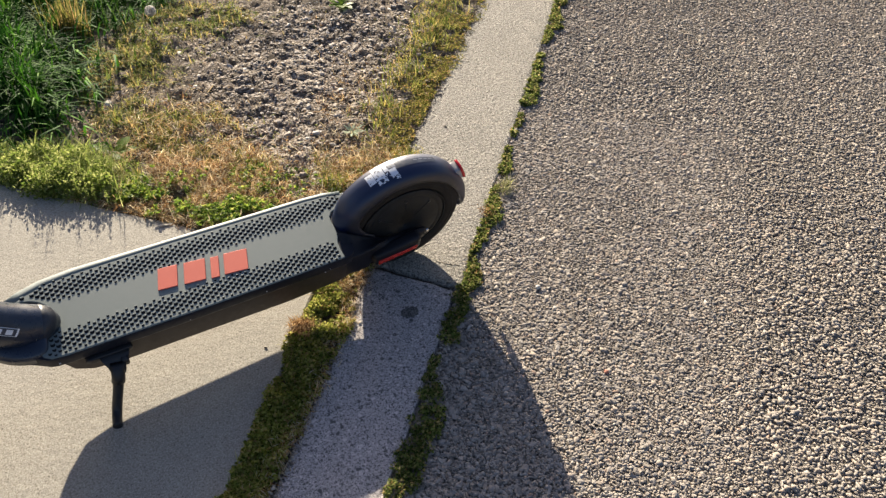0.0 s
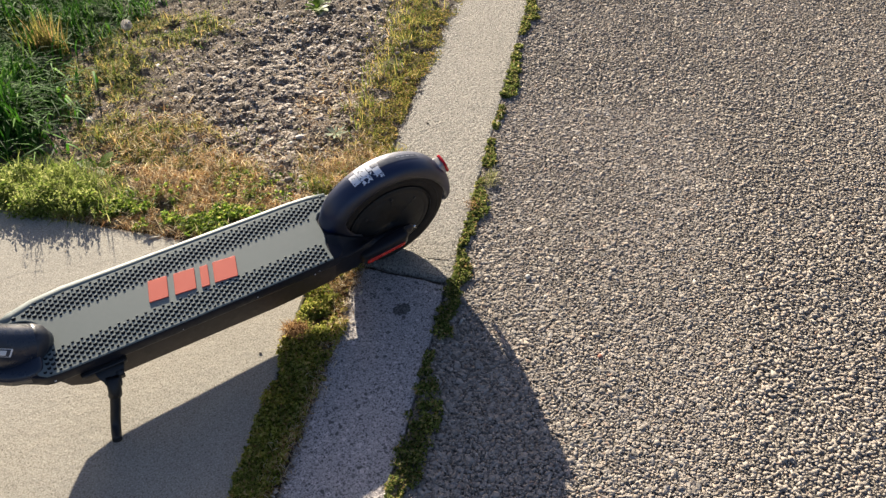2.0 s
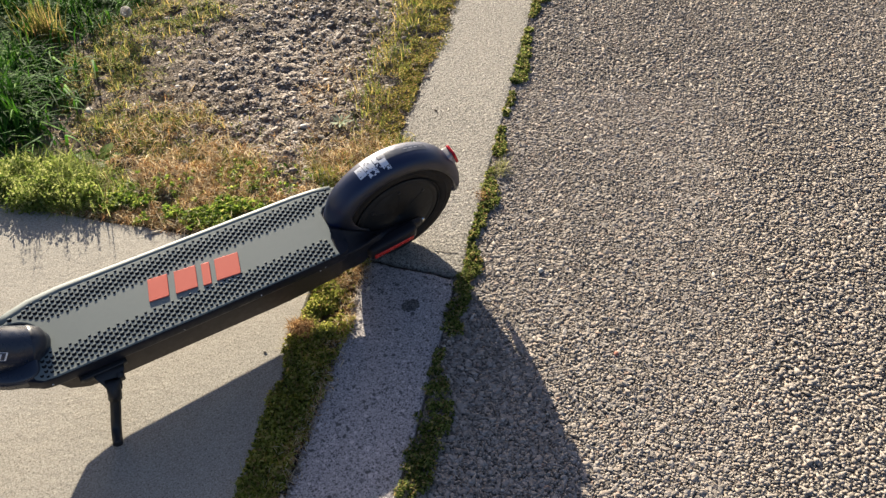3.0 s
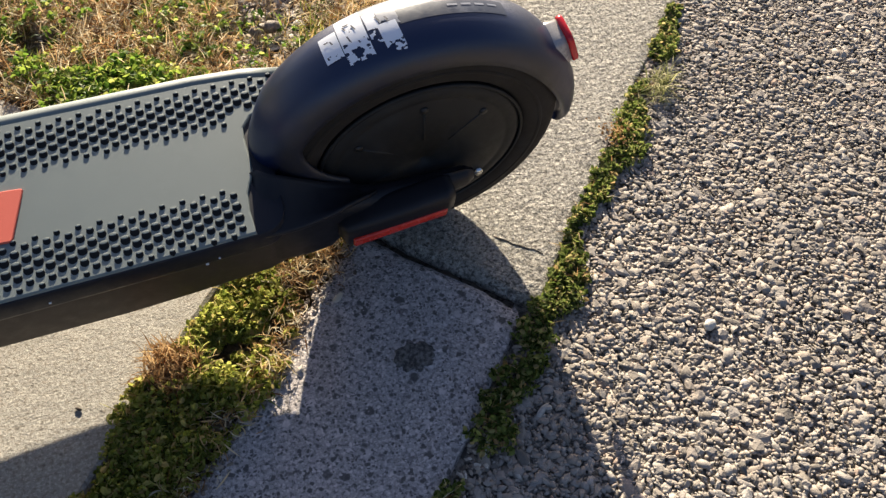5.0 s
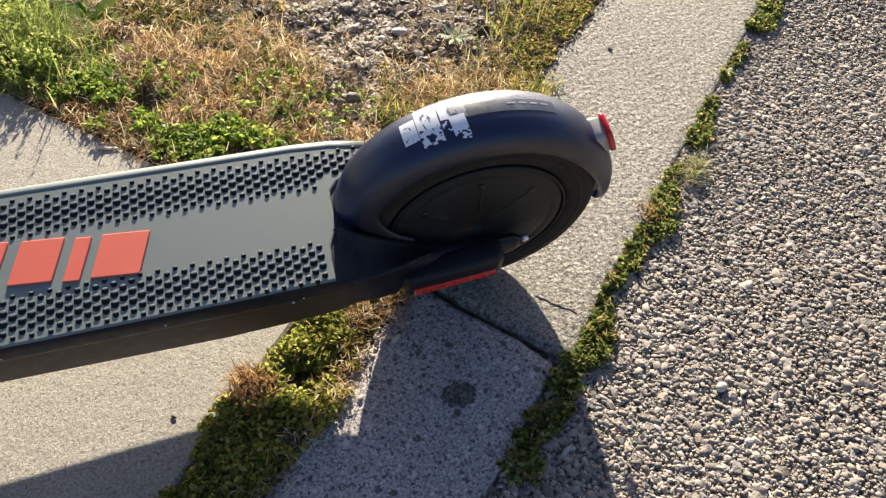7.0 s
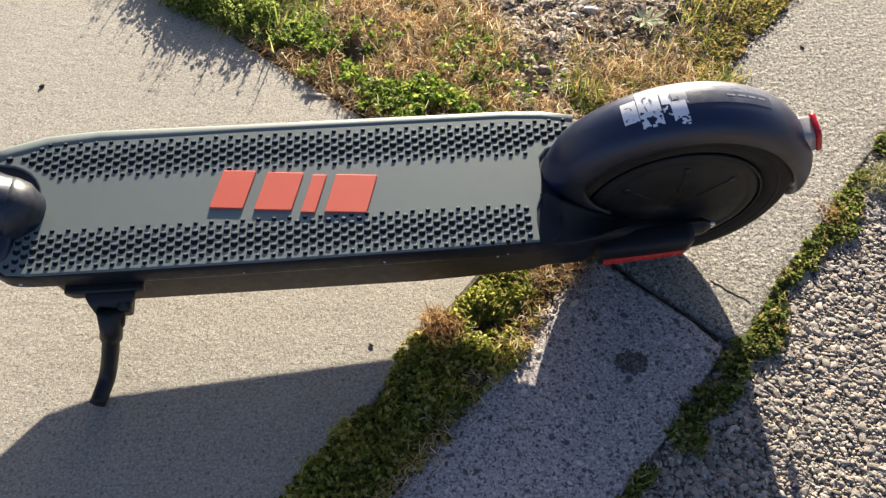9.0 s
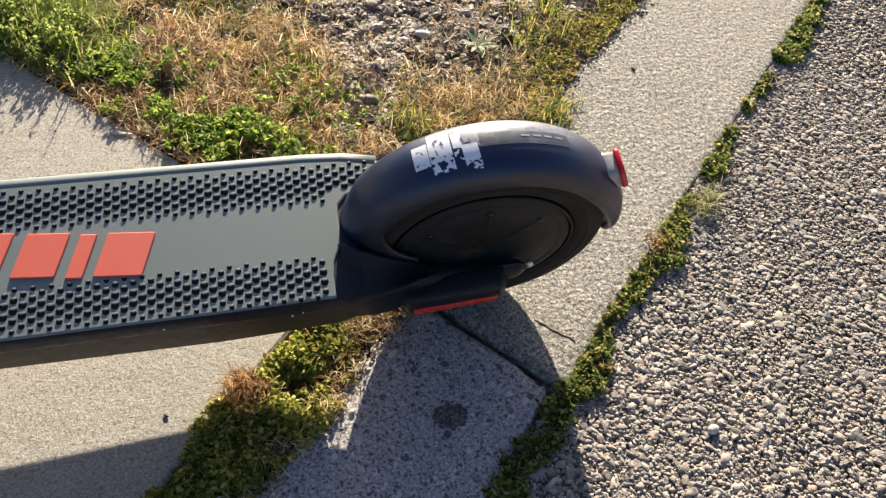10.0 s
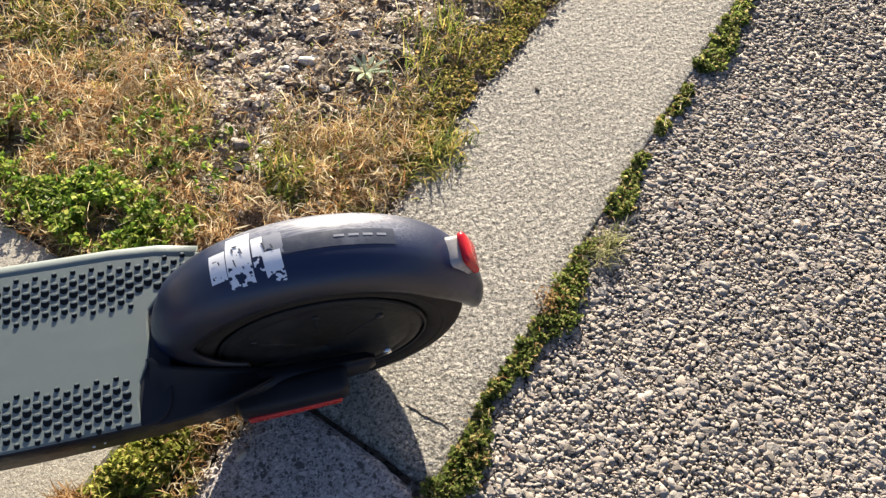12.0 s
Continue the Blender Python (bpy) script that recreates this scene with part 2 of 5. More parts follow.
MATGREY.node_tree.nodes["Principled BSDF"].inputs["IOR"].default_value = 1.7
# near-black stands for the shaded fronts of the mat-grey studs
STUD_SHADE = plastic("stud_shade_rubber", (0.012, 0.0125, 0.013), 0.8, 0.2)
STUD_SHADE.node_tree.nodes["Principled BSDF"].inputs["Specular IOR Level"].default_value = 0.2
CORAL = plastic("coral_rubber", (0.74, 0.135, 0.08), 0.55, 0.12)
REFLECT = plastic("red_reflector", (0.62, 0.035, 0.02), 0.22, 0.1)
LENS = plastic("red_lens", (0.55, 0.012, 0.02), 0.15, 0.1)
CLEAR = plastic("clear_grey_plastic", (0.36, 0.34, 0.33), 0.25, 0.3)
STEEL = Mat("steel", 0.25, 1.0, (0.62, 0.62, 0.62)).m
FILM = plastic("rubbed_label_film", (0.050, 0.058, 0.082), 0.36, 0.8)
FADED = plastic("faded_print", (0.24, 0.25, 0.29), 0.4, 0.6)
WHITE = plastic("white_sticker", (0.80, 0.81, 0.85), 0.45, 0.2)
INK = plastic("dark_ink", (0.06, 0.06, 0.08), 0.5, 0.1)
# greyer than the neck: sun highlight on the worn lip, put into the colour
CUFF = plastic("worn_sunlit_cuff", (0.026, 0.029, 0.038), 0.36, 0.9)
TWIG = plastic("dark_twig", (0.05, 0.035, 0.025), 0.8, 0.3)

# ---- mesh helpers ----
def part(name, bm, material, parent, label="", smooth=True):
    """One mesh object from a bmesh, under a thing or a part."""
    bmesh.ops.recalc_face_normals(bm, faces=bm.faces[:])
    me = bpy.data.meshes.new(name)
    bm.to_mesh(me)
    bm.free()
    me.materials.append(material)
    me.polygons.foreach_set("use_smooth", [smooth] * len(me.polygons))
    ob = new(name, me)
    if parent:
        ob.parent = parent
    return tagged(ob, label)


def soup(name, verts, faces, material, smooth=False):
    """One mesh from arrays: verts (n, 3) and faces (m, 3 or 4)."""
    me = bpy.data.meshes.new(name)
    verts, faces = np.asarray(verts, float), np.asarray(faces, np.int32)
    n = faces.shape[1]
    me.vertices.add(len(verts))
    me.vertices.foreach_set("co", verts.ravel())
    me.loops.add(faces.size)
    me.loops.foreach_set("vertex_index", faces.ravel())
    me.polygons.add(len(faces))
    me.polygons.foreach_set("loop_start", np.arange(0, faces.size, n, dtype=np.int32))
    me.polygons.foreach_set("use_smooth", np.full(len(faces), smooth))
    me.update(calc_edges=True)
    me.materials.append(material)
    return new(name, me)


def loft(rings, cap=True, bm=None):
    bm = bm or bmesh.new()
    rows = [[bm.verts.new(p) for p in ring] for ring in rings]
    for a, b in zip(rows, rows[1:]):
        for i in range(len(a)):
            j = (i + 1) % len(a)
            bm.faces.new((a[i], a[j], b[j], b[i]))
    if cap:
        bm.faces.new(rows[0][::-1])
        bm.faces.new(rows[-1])
    return bm


def rrect(a0, a1, b0, b1, r, n=4):
    """A rounded rectangle as (a, b) pairs."""
    out = []
    for cx, cy, q in ((a1 - r, b1 - r, 0), (a0 + r, b1 - r, 90), (a0 + r, b0 + r, 180), (a1 - r, b0 + r, 270)):
        for i in range(n + 1):
            t = radians(q + 90 * i / n)
            out.append((cx + r * math.cos(t), cy + r * math.sin(t)))
    return out


def ring_x(x, y0, y1, z0, z1, r):
    return [(x, y, z) for y, z in rrect(y0, y1, z0, z1, r)]


def chaikin(pts, times=2):
    for _ in range(times):
        out = []
        for p, q in zip(pts, pts[1:] + pts[:1]):
            out += [(p[0] * 0.75 + q[0] * 0.25, p[1] * 0.75 + q[1] * 0.25), (p[0] * 0.25 + q[0] * 0.75, p[1] * 0.25 + q[1] * 0.75)]
        pts = out
    return pts


def inset(pts, d):
    """A closed outline (counter-clockwise) moved inwards by d."""
    out = []
    for i, p in enumerate(pts):
        a, b = Vector(pts[i - 1]), Vector(pts[(i + 1) % len(pts)])
        t = (b - a).normalized()
        out.append((p[0] - t.y * d, p[1] + t.x * d))
    return out


def slabbed(outline, levels):
    """Stacks an outline at heights z with insets: [(z, inset), ...], closed at both ends."""
    return loft([[(x, y, z) for x, y in inset(outline, d)] for z, d in levels])


def box(x0, x1, y0, y1, z0, z1, r=0.002):
    r = min(r, (y1 - y0) / 2.01, (z1 - z0) / 2.01)
    e = min(r, (x1 - x0) / 4)
    return loft([ring_x(x0, y0 + e, y1 - e, z0 + e, z1 - e, max(r - e, 1e-4)), ring_x(x0 + e, y0, y1, z0, z1, r), ring_x(x1 - e, y0, y1, z0, z1, r), ring_x(x1, y0 + e, y1 - e, z0 + e, z1 - e, max(r - e, 1e-4))])


def tube(points, radii, n=16, flat=1.0):
    """A round bar along points; flat scales it sideways."""
    rings, side = [], None
    for i, p in enumerate(points):
        a, b = Vector(points[max(i - 1, 0)]), Vector(points[min(i + 1, len(points) - 1)])
        d = (b - a).normalized()
        if side is None:
            side = d.cross(Vector((0, 1, 0)) if abs(d.y) < 0.9 else Vector((1, 0, 0)))
        side = (side - d * side.dot(d)).normalized()
        up = side.cross(d).normalized()
        r = radii[i] if isinstance(radii, (list, tuple)) else radii
        rings.append([Vector(p) + side * r * math.cos(t) + up * r * flat * math.sin(t) for t in (2 * math.pi * j / n for j in range(n))])
    return loft(rings)


def lathe_y(profile, n=64, centre=(0, 0, 0)):
    """Turns a closed profile of (radius, y) round the y axis through centre."""
    bm = bmesh.new()
    rows = [[bm.verts.new((centre[0] + r * math.cos(t), centre[1] + y, centre[2] + r * math.sin(t))) for r, y in profile] for t in (2 * math.pi * i / n for i in range(n))]
    m = len(profile)
    for i in range(n):
        a, b = rows[i], rows[(i + 1) % n]
        for j in range(m):
            bm.faces.new((a[j], a[(j + 1) % m], b[(j + 1) % m], b[j]))
    return bm


# ---- plan of the ground ----
JOINT = np.array((0.236, -0.119))  # kerb joint at the asphalt edge
ALONG = np.array((0.6815, 0.7318))
ACROSS = np.array((0.7318, -0.6815))  # towards the asphalt


def uv_to_xy(u, v):
    return JOINT[0] + u * ALONG[0] + v * ACROSS[0], JOINT[1] + u * ALONG[1] + v * ACROSS[1]


def xy_to_uv(x, y):
    dx, dy = x - JOINT[0], y - JOINT[1]
    return dx * ALONG[0] + dy * ALONG[1], dx * ACROSS[0] + dy * ACROSS[1]


def kerb_left(u):
    return -0.198 - 0.028 * np.clip(u, -0.6, 0.0) - 0.10 * np.clip(u, 0.0, 0.4)


CORNER = np.array((0.0234, 0.0768))  # corner of the slab under the scooter
EDGE_R = np.array((-0.6245, -0.7811))  # slab edge along the weed strip
EDGE_B = np.array((-0.712, 0.702))  # slab edge along the bed


def slab_depth(x, y):
    """How far a place lies inside the slab; below 0 outside."""
    dx, dy = x - CORNER[0], y - CORNER[1]
    right = -(dx * -EDGE_R[1] + dy * EDGE_R[0])
    back = -(dx * EDGE_B[1] - dy * EDGE_B[0])
    return np.minimum(right, back)


def fbm(x, y, scale, seed, octaves=4):
    """Smooth value noise on arrays, about -1 to 1."""
    out, amp = np.zeros_like(x), 1.0
    for o in range(octaves):
        gx, gy = x * scale + 17.3 * seed + o * 5.1, y * scale - 9.7 * seed + o * 3.3
        ix, iy = np.floor(gx).astype(np.int64), np.floor(gy).astype(np.int64)
        fx, fy = gx - ix, gy - iy
        fx, fy = fx * fx * (3 - 2 * fx), fy * fy * (3 - 2 * fy)

        def h(a, b):
            n = (a * 374761393 + b * 668265263 + seed * 69069) & 0x7FFFFFFF
            n = ((n ^ (n >> 13)) * 1274126177) & 0x7FFFFFFF
            return ((n ^ (n >> 16)) & 0xFFFF) / 32767.5 - 1

        out += amp * ((h(ix, iy) * (1 - fx) + h(ix + 1, iy) * fx) * (1 - fy) + (h(ix, iy + 1) * (1 - fx) + h(ix + 1, iy + 1) * fx) * fy)
        amp, scale = amp * 0.5, scale * 2.03
    return out


def soil_height(x, y):
    u, v = xy_to_uv(x, y)
    z = -0.006 + 0.010 * fbm(x, y, 7, 1, 3) + 0.007 * fbm(x, y, 45, 2, 3)
    cover = np.maximum(slab_depth(x, y), np.where(v > kerb_left(u), v - kerb_left(u), -1.0))
    z = np.where(cover > -0.03, np.minimum(z, -0.002 + 0.35 * np.maximum(0, -cover)), z)
    return np.where(cover > 0.0, -0.03 - np.minimum(cover, 0.02), z)


# ---- ground structure ----
def build_ground():
    r = 300.0
    g = soup("ground", [(-r, -r, -0.036), (r, -r, -0.036), (r, r, -0.036), (-r, r, -0.036)], [(0, 1, 2, 3)], FAR)
    tagged(g, "far rough grassy ground sheet reaching the horizon", "ground", kind="structure")
    pts = [uv_to_xy(-60, -0.02), uv_to_xy(-60, 80), uv_to_xy(60, 80), uv_to_xy(60, -0.02)]
    a = soup("road", [(x, y, -0.009) for x, y in pts], [(0, 1, 2, 3)], BINDER)
    tagged(a, "worn chip-seal asphalt road with dark binder", "road", kind="structure")

    xs, ys = np.arange(-1.4, 1.9, 0.011), np.arange(-0.7, 2.6, 0.011)
    X, Y = np.meshgrid(xs, ys)
    Z = soil_height(X, Y)
    idx = np.arange(X.size).reshape(X.shape)
    f = np.stack([idx[:-1, :-1], idx[:-1, 1:], idx[1:, 1:], idx[1:, :-1]], -1).reshape(-1, 4)
    s = soup("soil_bed", np.stack([X, Y, Z], -1).reshape(-1, 3), f, SOIL, True)
    tagged(s, "dry brown stony soil between slab and kerb", "soil", kind="structure")


def build_slab():
    pts = []
    for i in range(120):  # from the far left along the bed edge to the corner
        d = 3.2 * (1 - i / 119)
        w = 0.004 * noise.noise((d * 9, 0, 3)) + 0.002 * noise.noise((d * 40, 0, 7))
        pts.append((CORNER[0] + EDGE_B[0] * d + EDGE_B[1] * w, CORNER[1] + EDGE_B[1] * d - EDGE_B[0] * w))
    for i in range(1, 120):
        d = 3.0 * i / 119
        w = 0.005 * noise.noise((d * 9, 5, 3)) + 0.002 * noise.noise((d * 40, 5, 7))
        pts.append((CORNER[0] + EDGE_R[0] * d - EDGE_R[1] * w, CORNER[1] + EDGE_R[1] * d + EDGE_R[0] * w))
    pts.append((-4.5, -2.3))
    pts.append((-4.5, 2.3))
    pts = pts[::-1]
    ob = part("pavement", slabbed(pts, [(-0.11, 0.0), (-0.006, 0.0), (-0.002, 0.0015), (0.0, 0.005)]), SLAB, None, smooth=False)
    tagged(ob, "tan broom-finished concrete slab in low sunlight", "pavement", kind="structure")


def build_kerb():
    root = tagged(new("kerb"), "worn flush concrete kerb strip with one open joint", "kerb", kind="structure")
    for lo, hi, shift in ((-3.0, -0.004, -0.006), (0.004, 4.0, 0.0)):
        us = []
        u = lo
        while u < hi - 1e-6:  # finer towards the joint
            us.append(u)
            u += 0.004 if min(abs(u), abs(u - lo) if lo > 0 else 9) < 0.05 else 0.012 if abs(u) < 0.8 else 0.03
        us.append(hi)
        rings = []
        for u in us:
            end = u - lo if lo > 0 else hi - u
            chip = 0.010 * max(0, 1 - end / 0.018) ** 2
            vr = shift + 0.0035 * noise.noise((u * 12, 1, lo)) + 0.002 * noise.noise((u * 60, 1, 2)) - chip
            vl = float(kerb_left(u)) + 0.005 * noise.noise((u * 9, 4, lo)) + 0.002 * noise.noise((u * 50, 4, 2)) + chip
            prof = [(vl, -0.12), (vl, -0.012), (vl + 0.002, -0.004)]
            for i in range(23):
                q = i / 22
                v = vl + 0.006 + (vr - vl - 0.011) * q
                worn = max(0.0, 1 - end / (0.007 + 0.006 * (noise.noise((v * 55, lo, 3)) + 0.3)))
                prof.append((v, 0.0006 * noise.noise((u * 90, v * 90, 1)) - 0.006 * worn**1.5 - 0.0012 * (q == 0 or q == 1)))
            prof += [(vr - 0.0015, -0.0025), (vr, -0.010), (vr, -0.12)]
            near = max(0.0, 1 - end / 0.05)
            rings.append([(*uv_to_xy(u - 0.02 * (v + 0.1) / 0.2 * (1 if end < 0.3 else 0) + near * (0.006 * noise.noise((v * 26, 2, 9)) + 0.0016 * noise.noise((v * 130, lo, 9))), v), z) for v, z in prof])
        part("kerb_block", loft(rings), KERB_WORN if hi < 0.1 else KERB, root, smooth=False)
    build_crack(root)


def build_crack(root):
    line = ((0.226, -0.032), (0.231, -0.037), (0.236, -0.041), (0.240, -0.047), (0.246, -0.051), (0.252, -0.057), (0.258, -0.060), (0.264, -0.068))
    w = (0.0001, 0.0002, 0.0003, 0.00025, 0.0003, 0.0002, 0.00015, 0.0001)
    part("crack", loft([[(x - 0.7 * a, y - 0.7 * a, -0.003), (x - 0.7 * a, y - 0.7 * a, 0.0009), (x + 0.7 * a, y + 0.7 * a, 0.0009), (x + 0.7 * a, y + 0.7 * a, -0.003)] for (x, y), a in zip(line, w)]), SOIL, root, "fine dirt-filled crack")


def build_joint():
    rings = []
    for i in range(61):
        v = -0.19 + 0.185 * i / 60
        u0 = -0.02 * (v + 0.1) / 0.2 + 0.006 * noise.noise((v * 26, 2, 9))
        z = -0.009 + 0.004 * noise.noise((v * 60, 2, 1))
        rings.append([(*uv_to_xy(u0 + a, v), b) for a, b in ((-0.010, -0.05), (-0.010, z), (0.0, z - 0.002), (0.010, z), (0.010, -0.05))])
    tagged(part("joint_soil", loft(rings), SOIL, None), "dark soil caught in the open kerb joint", "soil", kind="structure")


build_joint()
build_ground()
build_slab()
build_kerb()


# ---- stones and plants ----
PHI = (1 + 5**0.5) / 2
ICO_V = np.array([(-1, PHI, 0), (1, PHI, 0), (-1, -PHI, 0), (1, -PHI, 0), (0, -1, PHI), (0, 1, PHI), (0, -1, -PHI), (0, 1, -PHI), (PHI, 0, -1), (PHI, 0, 1), (-PHI, 0, -1), (-PHI, 0, 1)]) / (1 + PHI**2) ** 0.5
ICO_F = np.array([(0, 11, 5), (0, 5, 1), (0, 1, 7), (0, 7, 10), (0, 10, 11), (1, 5, 9), (5, 11, 4), (11, 10, 2), (10, 7, 6), (7, 1, 8), (3, 9, 4), (3, 4, 2), (3, 2, 6), (3, 6, 8), (3, 8, 9), (4, 9, 5), (2, 4, 11), (6, 2, 10), (8, 6, 7), (9, 8, 1)])


OCT_V = np.array([(1, 0, 0), (-1, 0, 0), (0, 1, 0), (0, -1, 0), (0, 0, 1), (0, 0, -1)]) * 1.1
OCT_F = np.array([(0, 2, 4), (2, 1, 4), (1, 3, 4), (3, 0, 4), (2, 0, 5), (1, 2, 5), (3, 1, 5), (0, 3, 5)])


def stones(name, x, y, z, size, material, seed, flat=(0.55, 0.85), jag=0.16, smooth=False, coarse=False, lie=0.35):
    sv, sf = (OCT_V, OCT_F) if coarse else (ICO_V, ICO_F)
    rng = np.random.default_rng(seed)
    n = len(x)
    v = sv[None] * (1 + rng.uniform(-jag, jag, (n, len(sv), 1)))
    s = np.stack([rng.uniform(0.85, 1.5, n), rng.uniform(0.55, 0.95, n), rng.uniform(*flat, n)], -1)
    v = v * s[:, None] * (size / 2)[:, None, None]
    tilt = rng.normal(0, lie, (n, 2))
    for k_, (a, b) in enumerate(((1, 2), (0, 2))):
        c_, s_ = np.cos(tilt[:, k_])[:, None], np.sin(tilt[:, k_])[:, None]
        va, vb = v[..., a].copy(), v[..., b].copy()
        v[..., a], v[..., b] = va * c_ - vb * s_, va * s_ + vb * c_
    t = rng.uniform(0, 2 * np.pi, n)[:, None]
    vx, vy = v[..., 0].copy(), v[..., 1].copy()
    v[..., 0], v[..., 1] = vx * np.cos(t) - vy * np.sin(t), vx * np.sin(t) + vy * np.cos(t)
    v += np.stack([x, y, z], -1)[:, None]
    f = sf[None] + (len(sv) * np.arange(n))[:, None, None]
    return soup(name, v.reshape(-1, 3), f.reshape(-1, 3), material, smooth)


def build_chips():
    rng = np.random.default_rng(11)
    def layer(d, size, spread, lo, hi, far):
        uu, vv = np.meshgrid(np.arange(-0.85, 1.95, d), np.arange(0.004, 1.35, d * 0.9))
        uu = uu + np.where(np.arange(uu.shape[0])[:, None] % 2, d / 2, 0)
        uu, vv = (uu + rng.uniform(-0.6, 0.6, uu.shape) * d).ravel(), (vv + rng.uniform(-0.6, 0.6, vv.shape) * d).ravel()
        keep = (vv < 1.05 + 0.3 * uu) & (uu < 1.8 + 1.2 * vv) & (vv > 0.003) & (vv < far) & (uu < far * 1.3)
        x, y = uv_to_xy(uu[keep], vv[keep])
        s = np.clip(rng.lognormal(math.log(size), spread, len(x)), lo, hi)
        return x, y, s

    def lay(name, places, seed, jag, level, flat, label, coarse=False, smooth=True):
        x, y, size = places
        z = level - 0.13 * size + rng.uniform(-0.0011, 0.0011, len(x)) + 0.0012 * fbm(x, y, 8, 3, 2)
        tagged(stones(name, x, y, z, size, CHIP, seed, flat, jag, smooth, coarse, 0.18), label, "gravel", kind="stuff")

    x, y, size = layer(0.0062, 0.0070, 0.44, 0.0028, 0.0165, 9)
    u, v = xy_to_uv(x, y)
    near = (v < 0.52) & (u < 0.75)
    sharp = rng.uniform(0, 1, len(x)) < 0.5
    a, b = near & ~sharp, near & sharp
    lay("road_chippings", (x[a], y[a], size[a]), 12, 0.34, -0.0058, (0.24, 0.44), "grey and tan stone chippings set in the asphalt")
    lay("sharp_chippings", (x[b], y[b], size[b] * 0.95), 16, 0.36, -0.0057, (0.26, 0.48), "angular broken stone chips among the road chippings", False, False)
    lay("far_chippings", (x[~near], y[~near], size[~near] * 1.05), 15, 0.26, -0.0056, (0.28, 0.48), "grey and tan stone chippings further out on the road", True)
    lay("road_grit", layer(0.0048, 0.0045, 0.30, 0.0025, 0.0075, 0.6), 13, 0.25, -0.0059, (0.26, 0.46), "fine sharp grit between the road chippings", True)


def scatter(n, cx, cy, rx, ry, turn, rng, soft=True):
    """Places in an ellipse, denser in its middle if soft."""
    if soft:
        a, b = rng.normal(0, 0.5, n), rng.normal(0, 0.5, n)
    else:
        t, r_ = rng.uniform(0, 2 * np.pi, n), np.sqrt(rng.uniform(0, 1, n))
        a, b = r_ * np.cos(t), r_ * np.sin(t)
    c_, s_ = math.cos(radians(turn)), math.sin(radians(turn))
    return cx + a * rx * c_ - b * ry * s_, cy + a * rx * s_ + b * ry * c_


def in_bed(x, y, margin=0.0):
    u, v = xy_to_uv(x, y)
    return (slab_depth(x, y) < -margin) & (v < kerb_left(u) - margin)


def blades(name, x, y, height, width, lean, material, seed, z=None, bend=0.5, way=None):
    """Grass blades: each a bent tapering strip of three pieces."""
    rng = np.random.default_rng(seed)
    n = len(x)
    z = soil_height(x, y) if z is None else z
    a = rng.uniform(0, 2 * np.pi, n) if way is None else way + rng.normal(0, 0.6, n)
    lean = np.abs(lean * rng.normal(1, 0.4, n))
    d = np.stack([np.cos(a), np.sin(a)], -1)
    side = np.stack([-d[:, 1], d[:, 0]], -1)
    twist = rng.normal(0, 0.6, n)
    rows = []
    px, pz, ang = np.zeros(n), np.zeros(n), lean * (1 - bend)
    for i, w in enumerate((1.0, 0.85, 0.55, 0.05)):
        off = width * w / 2
        for sgn in (-1, 1):
            sx = side * (off * sgn)[:, None] + d * (off * sgn * np.sin(twist))[:, None]
            rows.append(np.stack([x + d[:, 0] * px + sx[:, 0], y + d[:, 1] * px + sx[:, 1], z + pz], -1))
        step = height / 3
        px, pz = px + step * np.sin(ang), pz + step * np.cos(ang)
        ang = np.minimum(ang + lean * bend, 1.75)
    v = np.stack(rows, 1)
    v[..., 2] = np.maximum(v[..., 2], z[:, None] - 0.002 + 0.0 * v[..., 2])
    f = np.array([(0, 1, 3, 2), (2, 3, 5, 4), (4, 5, 7, 6)])[None] + (8 * np.arange(n))[:, None, None]
    return soup(name, v.reshape(-1, 3), f.reshape(-1, 4), material, True)


def fibres(name, x, y, length, width, material, seed, z=None, lift=0.3):
    """Dry blades lying on the ground, each a curved and slightly arched strip."""
    rng = np.random.default_rng(seed)
    n = len(x)
    z = soil_height(x, y) if z is None else z
    a, curl = rng.uniform(0, 2 * np.pi, n), rng.normal(0, 1.5, n)
    roll = np.clip(rng.normal(0, 0.8, n), -1, 1)
    arch, slope = np.abs(rng.normal(0, lift, n)), rng.normal(0, 0.45 + lift, n)
    rows, px, py = [], x.copy(), y.copy()
    for i in range(5):
        q = i / 4
        w = width * (0.35, 0.9, 1.0, 0.8, 0.1)[i] / 2
        ang = a + curl * (q - 0.5)
        h = np.maximum(z - 0.003, z + 0.001 + length * (arch * q * (1 - q) * 1.6 + slope * (q - 0.4) + 0.12))
        for s_ in (-1, 1):
            rows.append(np.stack([px - np.sin(ang) * w * s_, py + np.cos(ang) * w * s_, h + w * s_ * roll], -1))
        px, py = px + np.cos(ang) * length / 4, py + np.sin(ang) * length / 4
    v = np.stack(rows, 1)
    f = np.array([(0, 1, 3, 2), (2, 3, 5, 4), (4, 5, 7, 6), (6, 7, 9, 8)])[None] + (10 * np.arange(n))[:, None, None]
    return soup(name, v.reshape(-1, 3), f.reshape(-1, 4), material, True)


